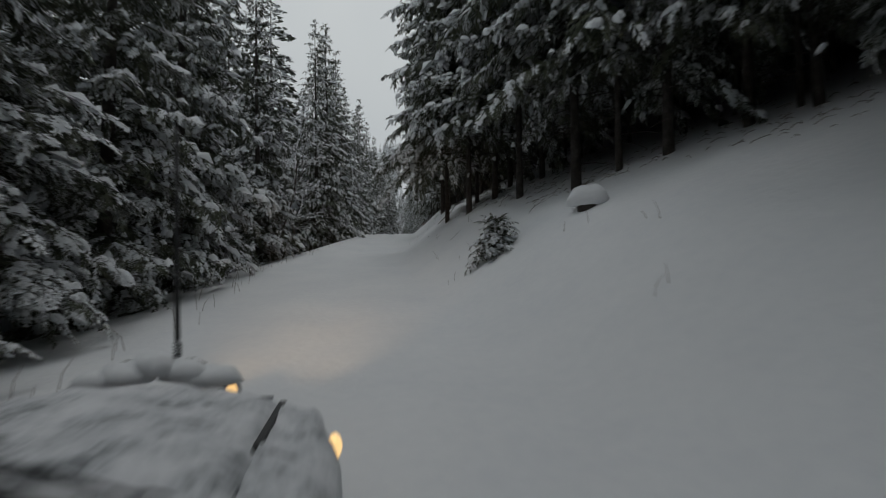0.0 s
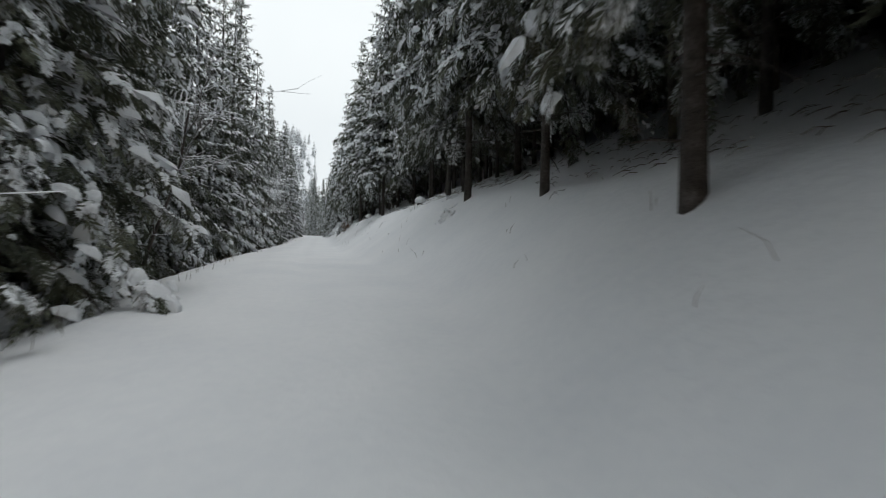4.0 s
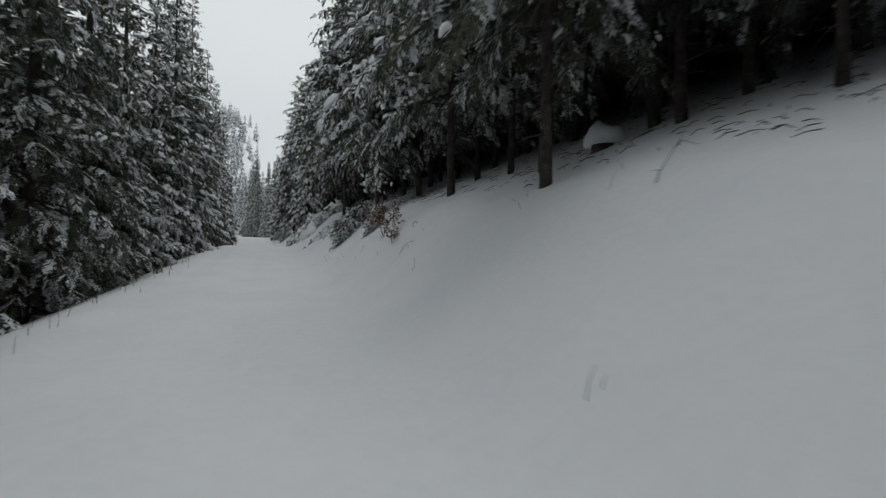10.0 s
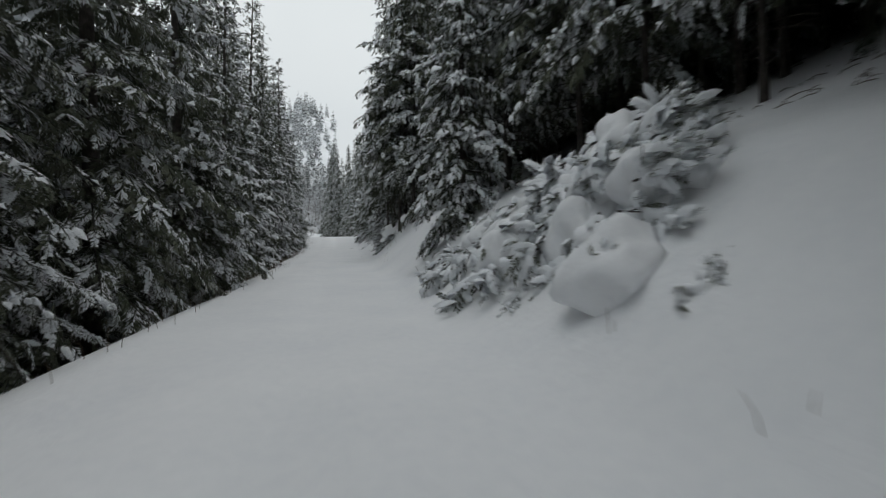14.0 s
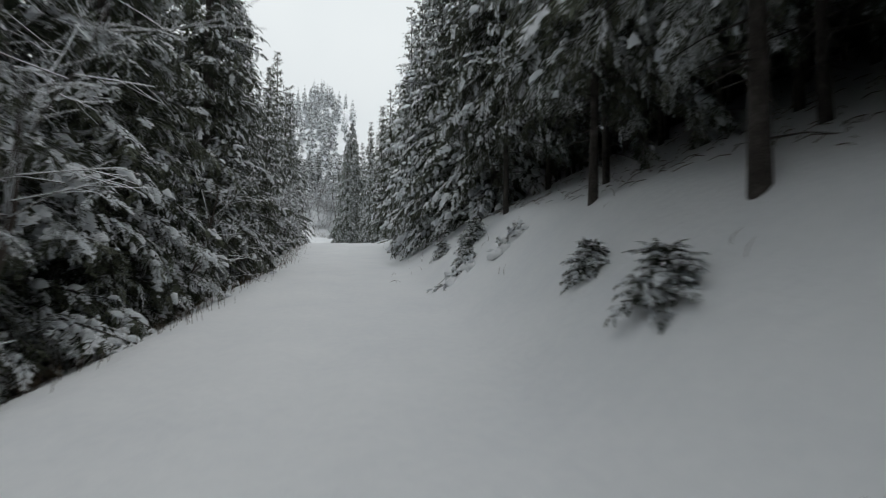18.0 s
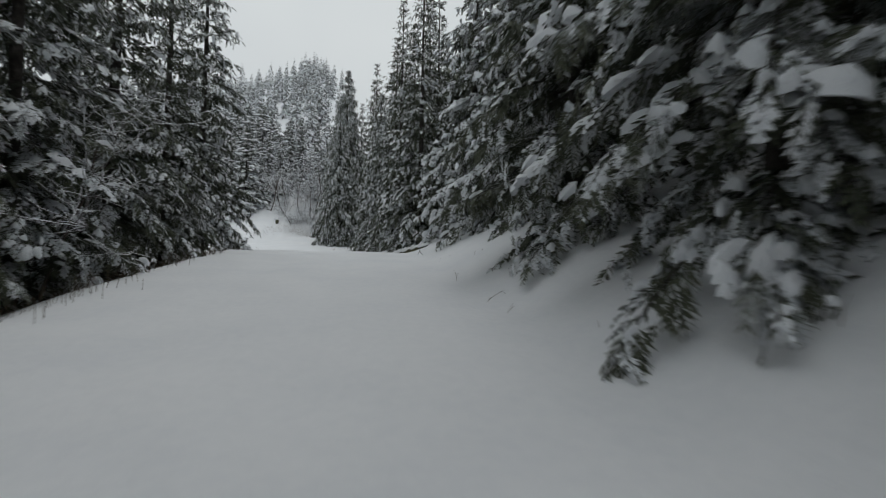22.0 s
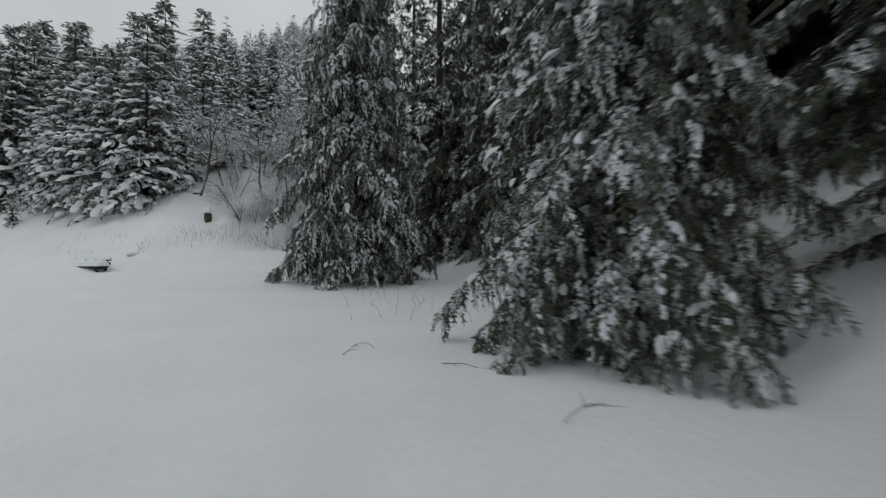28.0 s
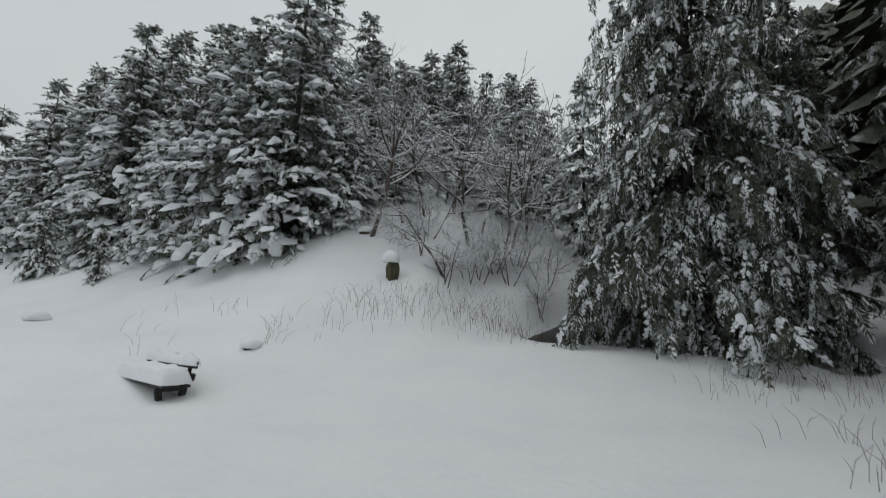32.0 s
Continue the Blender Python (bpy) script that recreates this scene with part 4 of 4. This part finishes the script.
log = tagged(new("fallen_log"), "short mossy log half sunk in snow", "log")
bark = Heap()
tube(bark, [(-0.95, 0.05, 0.07), (-0.4, 0, 0.08), (0.3, -0.03, 0.08), (0.95, 0.06, 0.07)], [0.12, 0.13, 0.14, 0.13], 12)
piece("wood", bark.mesh("wood", MOSS), log)
for k in range(4):
    piece("snow_lump", lump_mesh("snow_lump", SNOW, 70 + k, 0.30, 0.15, 0.13, 0.18, 8, 14), log, at=pose(-0.8 + 0.52 * k, 0.03, 0.20, 0, 0, 8 * k))
log.matrix_basis = lie(4.25, 157.75, -39, 0.85, -0.05)


def loose_branch(seed, length, material_of=TWIG, forks=4):
    rng = np.random.default_rng(seed)
    heap = Heap()
    pts = [np.zeros(3)]
    d = np.array([1.0, 0, 0.25])
    for _ in range(5):
        d = unit(d + rng.normal(0, 0.18, 3) - np.array([0, 0, 0.10]))
        pts.append(pts[-1] + d * length / 5)
    tube(heap, pts, np.linspace(0.010, 0.003, 6), 4, False)
    for _ in range(forks):
        i = rng.integers(1, 5)
        dd = unit(rng.normal(0, 1, 3) * (1, 1, 0.5) + d)
        ln = length * rng.uniform(0.12, 0.35)
        tube(heap, [pts[i], pts[i] + dd * ln * 0.5, pts[i] + dd * ln - (0, 0, 0.03)], [0.008, 0.005, 0.002], 3, False)
    return heap.mesh("stick", material_of)


sticks = [loose_branch(200 + i, 1.0) for i in range(7)]
for i, (x, y, s, turn) in enumerate(((1.3, 19.6, 1.5, 5), (0.8, 17.6, 0.7, 60), (1.7, 20.2, 1.0, -20), (4.1, 153.9, 0.9, 100), (1.5, 39.5, 0.35, 70), (3.0, 64.0, 0.6, -30), (2.6, 54.3, 0.5, 10), (1.9, 54.0, 0.3, 40), (3.0, 57.6, 0.9, 110), (2.6, 61.0, 0.7, 15),
                                     (2.3, 69.5, 0.4, 0), (2.9, 70.5, 0.5, 50), (3.2, 108.9, 0.9, -40), (2.7, 111.7, 0.8, 15), (2.3, 112.5, 0.5, 100), (3.1, 107.3, 0.9, 170), (3.0, 122.2, 0.5, 30), (2.3, 126.0, 0.4, 80), (2.1, 124.2, 0.4, 10), (3.4, 144.0, 0.4, 0),
                                     (2.5, 9.8, 0.5, 20), (1.9, 8.9, 0.4, 140), (3.0, 14.9, 0.6, 60), (1.2, 13.2, 0.4, 10), (2.0, 45.0, 0.5, 30), (2.6, 31.0, 0.4, 0), (3.2, 24.0, 0.8, 25), (2.2, 172.5, 0.6, 30), (1.7, 174.3, 0.6, -20), (1.3, 171.2, 0.4, 70), (2.9, 176.0, 0.7, 10), (0.7, 175.0, 0.5, 50))):
    ob = tagged(piece("fallen_branch", sticks[i % 7]), "thin dead branch lying on the snow", "branch", "fallen branches")
    ob.matrix_basis = lie(x, y, turn, s, 0.02)

# withered beech sapling
beech = tagged(new("beech_sapling"), "beech sapling with withered brown leaves", "sapling")
bark, white = bare_tree(61, 1.5, 0.6, 0.014, 2, 0.6, stems=3)
piece("stem", bark.mesh("stem", TWIG), beech)
leaf, rng = Heap(), np.random.default_rng(5)
tips = np.concatenate(bark.v)
for p in tips[rng.integers(0, len(tips), 520)]:
    if p[2] > 0.25:
        d, e = unit(rng.normal(0, 1, 3)), unit(rng.normal(0, 1, 3))
        leaf.add([p, p + d * 0.055 + e * 0.028, p + d * 0.095, p + d * 0.055 - e * 0.028], [(0, 1, 2, 3)])
tagged(piece("leaves", leaf.mesh("leaves", LEAVES, False), beech), kind="stuff")
piece("snow_cover", white.mesh("snow_cover", SNOW_LOAD), beech)
beech.matrix_basis = stand(2.85, 72.6, 0, 0.85)
copy_thing(beech, stand(3.0, 74.2, 120, 0.7))
copy_thing(beech, stand(2.6, 71.0, 200, 0.45))

# bare trees and shrubs of the clearing
for x, y, kind, s, turn in ((-7.0, 198.6, "bare_a", 1.1, 0), (-4.5, 196.6, "bare_b", 0.8, 100), (-3.6, 199.5, "bare_a", 1.05, 140), (-5.4, 201.0, "bare_b", 1.1, 200), (-2.0, 201.5, "bare_a", 1.0, 40), (-8.8, 201.5, "bare_b", 0.95, 300), (-1.2, 204.0, "bare_a", 1.15, 260),
                            (-4.2, 203.5, "bare_a", 1.2, 80), (-4.4, 196.2, "shrub", 0.8, 0), (-5.0, 198.8, "shrub", 1.0, 60), (-3.0, 198.2, "shrub", 1.0, 100), (-6.0, 200.2, "bare_a", 0.9, 170), (-3.2, 201.0, "bare_b", 1.0, 20), (-5.2, 197.4, "shrub", 0.7, 150), (-3.8, 196.9, "shrub", 0.6, 210), (-2.6, 199.6, "bare_a", 0.85, 300), (-3.4, 197.3, "shrub", 0.8, 20), (-2.5, 197.9, "shrub", 0.9, 80), (-1.7, 197.2, "shrub", 0.7, 130), (-1.3, 198.6, "shrub", 0.9, 230), (-2.1, 199.4, "shrub", 1.0, 280), (5.0, 168.0, "shrub", 0.75, 0), (4.3, 166.4, "shrub", 0.65, 140), (-8.6, 167.5, "shrub", 1.4, 200)):
    plant(kind, x, y, s, turn, 0, "bare trees and shrubs")


# ---- dry grass
def grass(name, label, spots, seed, tall=0.35, bend=0.5):
    rng = np.random.default_rng(seed)
    heap = Heap()
    for x, y, n, r in spots:
        for _ in range(n):
            px, py = x + rng.normal(0, r), y + rng.normal(0, r)
            p = np.array([px, py, float(land(px, py)) - 0.02])
            h = tall * rng.uniform(0.4, 1.3)
            a = rng.uniform(0, 6.283)
            out = np.array([math.cos(a), math.sin(a), 0]) * h * bend * rng.uniform(0.1, 1.0)
            tube(heap, [p, p + (0, 0, h * 0.55) + out * 0.3, p + (0, 0, h * 0.9) + out], [0.0038, 0.003, 0.0012], 3, False)
    tagged(piece(name, heap.mesh(name, STRAW, False)), label, "dry grass", kind="stuff")


grass("verge_grass", "dry brown grass along the edge of the road", [(way_x(y) - float(shoulder(y)) - 0.25 - rnd.uniform(0, 0.8), y, 9, 0.24) for y in np.arange(100, 170, 0.45)] + [(way_x(y) - 2.2 - rnd.uniform(0, 0.4), y, 3, 0.2) for y in np.arange(4, 98, 1.3)], 5, 0.3)
grass("clearing_grass", "dry brown stalks poking out of the snow", [(-7.8, 192.9, 16, 0.22), (-7.4, 193.1, 5, 0.35), (-9.3, 194.4, 9, 0.2), (-10.6, 193.8, 4, 0.4), (-11.6, 195.4, 4, 0.4), (-10.0, 192.2, 4, 0.3)] + [(-6.6 + 0.13 * i, 193.5 + 0.06 * i + 0.5 * (i % 3), 10, 0.3) for i in range(38)] + [(-4.2 + 0.1 * i, 195.0 + 0.4 * (i % 3), 5, 0.35) for i in range(20)]
      + [(0.2 + 0.25 * i, 191.2 + 0.4 * (i % 4), 10, 0.35) for i in range(14)] + [(0.3, 186.0, 22, 0.6), (-0.2, 184.8, 18, 0.5), (-0.4, 187.6, 18, 0.5), (0.6, 189.2, 14, 0.6), (2.2, 178.2, 12, 0.5), (1.7, 179.6, 12, 0.5)], 6, 0.36, 0.9)
grass("bank_grass", "sparse dry stalks on the snowy bank", [(way_x(y) + rnd.uniform(1.6, 3.6), y, 2, 0.15) for y in np.arange(4, 150, 1.6)], 7, 0.2, 0.9)


# ---- litter on the floor of the wood
def litter():
    rng = np.random.default_rng(9)
    heap = Heap()
    # real litter, but strewn this thickly to stand in for shade under the trees
    for _ in range(4200):
        y = rng.uniform(-5, 126)
        x = way_x(y) + float(np.interp(y, [0, 8, 11, 16, 22, 26, 45, 52, 57, 70, 78, 84, 90, 98, 112, 121], [5.4, 5.4, 4.2, 3.2, 4.6, 3.6, 4.4, 4.4, 4.2, 4.0, 4.4, 4.0, 5.0, 4.4, 3.8, 3.8])) + abs(rng.normal(0, 2.6))
        ln, a = rng.uniform(0.05, 0.28), rng.uniform(0, 6.283)
        dx, dy = math.cos(a) * ln, math.sin(a) * ln
        lift = rng.uniform(0.0, 0.03)
        tube(heap, [(x, y, float(land(x, y)) + 0.01), (x + 0.5 * dx, y + 0.5 * dy, float(land(x + 0.5 * dx, y + 0.5 * dy)) + 0.02 + lift), (x + dx, y + dy, float(land(x + dx, y + dy)) + 0.01)], [0.007, 0.006, 0.003], 3, False)
    tagged(piece("forest_litter", heap.mesh("forest_litter", DUFF)), "dead twigs strewn on the snow under the trees", "forest litter", kind="stuff")


litter()

# ---- the snowed-up vehicle from which the drive begins
PAINT = material("frosted_dark_paint", [(0.03, 0.035, 0.05), (0.10, 0.11, 0.13)], 7.0, 0.45, 0.3, 60.0, 0.22)
RUBBER = material("black_rubber", [(0.012, 0.012, 0.013), (0.03, 0.03, 0.032)], 9.0, 0.55, 0.3, 60.0, 0.22)
STEEL = material("dull_steel", [(0.14, 0.14, 0.15), (0.28, 0.28, 0.29)], 12.0, 0.4, 0.2, 80.0, 0.22, metal=0.9)
CRUST = material("blown_snow_crust", [(0.16, 0.17, 0.18), (0.55, 0.57, 0.59), (0.74, 0.75, 0.77), (0.80, 0.81, 0.83)], 5.0, 0.85, 0.8, 28.0, 0.15, depth=0.02)
GLOW = bpy.data.materials.new("lit_lamp_glass")
GLOW.use_nodes = True
GLOW.node_tree.nodes["Principled BSDF"].inputs["Base Color"].default_value = (1.0, 0.75, 0.4, 1)
GLOW.node_tree.nodes["Principled BSDF"].inputs["Emission Color"].default_value = (1.0, 0.62, 0.25, 1)
GLOW.node_tree.nodes["Principled BSDF"].inputs["Emission Strength"].default_value = 1.6
truck = tagged(new("off_road_vehicle"), "snow-crusted bonnet of an off-road vehicle with lit lamps", "vehicle")
MID = -0.93


def bonnet_z(r, f):
    c = (r - MID) / 0.74
    return 0.70 + 0.05 * (1 - c * c) - 0.10 * max(f - 1.7, 0) ** 1.6


def bonnet_fn(u, v):
    r = MID + (2 * u - 1) * 0.70
    rear = 1.10 + 0.16 * (1 - ((r - MID) / 0.75) ** 2)
    front = 1.92 + 0.30 * (1 - ((r - MID) / 0.75) ** 2)
    f = rear + (front - rear) * v
    z = bonnet_z(r, f) + 0.012 * math.sin(9 * r + 4 * f) * math.sin(7 * f + 3 * r) + 0.008 * math.sin(31 * r + 2) * math.sin(23 * f)
    e = min(u, 1 - u, v, 1 - v)
    return (r, f, z - 0.03 * max(0, 1 - e / 0.04))


def wing_fn(sign):
    def fn(u, v):
        f = 1.0 + 1.0 * u
        w = 0.24 - 0.12 * max(u - 0.45, 0) / 0.55
        a = v * 1.9
        if a < 0.6:
            r, z = 0.715 + w * a / 0.6 * 0.55, 0.0 - 0.015 * a
        elif a < 1.0:
            k = (a - 0.6) / 0.4
            r, z = 0.715 + w * (0.55 + 0.45 * math.sin(k * math.pi / 2)), -0.009 - 0.11 * (1 - math.cos(k * math.pi / 2))
        else:
            r, z = 0.715 + w + 0.03 * (a - 1), -0.119 - 0.62 * (a - 1.0) / 0.9
        z += bonnet_z(MID + 0.70, f) + 0.01 * math.sin(15 * f + 5 * a) + 0.006 * math.sin(37 * f + 9 * a) - 0.16 * max(u - 0.86, 0) / 0.14 * (1 if a < 1.0 else 0.4)
        return (MID + sign * r, f, z)
    return fn


piece("bonnet", sheet_mesh("bonnet", CRUST, bonnet_fn, 60, 40), truck, "bonnet under a crust of blown snow")
for sign in (-1, 1):
    piece("wing", sheet_mesh("wing", CRUST, wing_fn(sign), 36, 30), truck, "front wing coated with grey snow")
    piece("bonnet_gap", box_mesh("bonnet_gap", RUBBER, 0.03, 0.46, 0.10, 0.004, (MID + sign * 0.700, 1.66, 0.655)), truck)
    piece("side_lamp", lump_mesh("side_lamp", GLOW, 5, 0.035, 0.06, 0.045, 0.05, 7, 10, -0.9), truck, "lit amber side lamp", pose(MID + sign * 0.90, 1.96, 0.50))
    lamp = piece("headlamp", lump_mesh("headlamp", GLOW, 6, 0.09, 0.05, 0.09, 0.02, 8, 14, -0.98), truck, "lit round headlamp", pose(MID + sign * 0.30, 2.42, 0.60))
    piece("rim", (lambda h: (tube(h, [(0, -0.05, 0), (0, 0.02, 0)], [0.11, 0.105], 18, False), h.mesh("rim", STEEL))[1])(Heap()), lamp)
piece("grille", box_mesh("grille", PAINT, 1.3, 0.30, 0.52, 0.05, (MID, 2.12, 0.38)), truck)
piece("bull_bar", (lambda h: (tube(h, [(MID - 0.36, 2.40, 0.55), (MID - 0.30, 2.42, 0.68), (MID - 0.16, 2.44, 0.74), (MID + 0.16, 2.44, 0.74), (MID + 0.30, 2.42, 0.68), (MID + 0.36, 2.40, 0.55)], [0.04] * 6, 10), h.mesh("bull_bar", RUBBER))[1])(Heap()), truck)
for k in range(5):
    piece("bar_snow", lump_mesh("bar_snow", SNOW, 90 + k, 0.13, 0.09, 0.075, 0.18), truck, at=pose(MID - 0.26 + 0.13 * k, 2.42, 0.74 - 0.03 * abs(k - 2)))
piece("cowl", sheet_mesh("cowl", RUBBER, lambda u, v: (MID + (2 * u - 1) * 0.80, 0.86 + 0.20 * (1 - (2 * u - 1) ** 2) + 0.28 * v, 0.655 + 0.05 * (1 - v)), 20, 4), truck, "black cowl below the windscreen")
for k, (r, turn) in enumerate(((-0.75, 12), (-1.4, 8))):
    arm = Heap()
    tube(arm, [(r + 0.35, 0.98, 0.75), (r, 1.02, 0.765), (r - 0.35, 1.08, 0.75)], [0.014, 0.016, 0.010], 6)
    wiper = piece("wiper", arm.mesh("wiper", RUBBER), truck, "black wiper arm with clinging snow")
    piece("wiper_snow", lump_mesh("wiper_snow", SNOW, 120 + k, 0.30, 0.03, 0.025, 0.25), wiper, at=pose(r, 1.03, 0.778, 0, 0, -6))
piece("cowl_snow", sheet_mesh("cowl_snow", CRUST, lambda u, v: (MID + (2 * u - 1) * 0.78, 0.98 + 0.17 * (1 - (2 * u - 1) ** 2) + 0.10 * v, 0.70 + 0.03 * math.sin(math.pi * v) + 0.01 * math.sin(20 * u)), 40, 6), truck, "strip of snow along the cowl")
for k, (back, thick) in enumerate(((0.0, 0.012), (0.10, 0.022), (0.17, 0.035))):
    seam = Heap()
    tube(seam, [(-1.75, 1.22 - back, 0.775), (-1.35, 1.27 - back, 0.795), (-0.95, 1.215 - back, 0.80), (-0.62, 1.11 - back, 0.79), (-0.36, 1.0 - back, 0.775)], [thick * 0.6, thick, thick * 0.5, thick, thick * 0.4], 7)
    piece("cowl_seam", seam.mesh("cowl_seam", RUBBER), truck, "black seam at the foot of the windscreen")
mast = Heap()
tube(mast, [(MID + 0.09, 2.44, 0.86), (MID + 0.085, 2.44, 1.3), (MID + 0.08, 2.45, 1.85)], [0.014, 0.012, 0.010], 8)
antenna = piece("antenna", mast.mesh("antenna", RUBBER), truck, "black whip antenna on a coil spring")
coil = Heap()
tube(coil, [(MID + 0.09 + 0.016 * math.cos(a), 2.44 + 0.016 * math.sin(a), 0.76 + 0.0022 * a) for a in np.arange(0, 44, 0.5)], [0.005] * 88, 5)
piece("spring", coil.mesh("spring", STEEL), antenna)
truck.matrix_basis = pose(0, 0, -1.2, 0, 0, 5.0) @ pose(MID + 0.09, 0, 0) @ Matrix.Diagonal((0.9, 1, 1, 1)) @ pose(-MID - 0.09, 0, 0)
for sign in (-1, 1):
    beam = new("headlamp_light", bpy.data.lights.new("headlamp_light", "SPOT"))
    beam.data.energy, beam.data.color, beam.data.spot_size, beam.data.spot_blend, beam.data.shadow_soft_size = 330, (1.0, 0.68, 0.38), radians(38), 1.0, 0.05
    beam.matrix_world = pose(0, 0, -1.2, 0, 0, 5.0) @ look((MID + sign * 0.30, 2.52, 0.60), (MID + 1.6 + sign * 0.6, 17.0, 1.9))
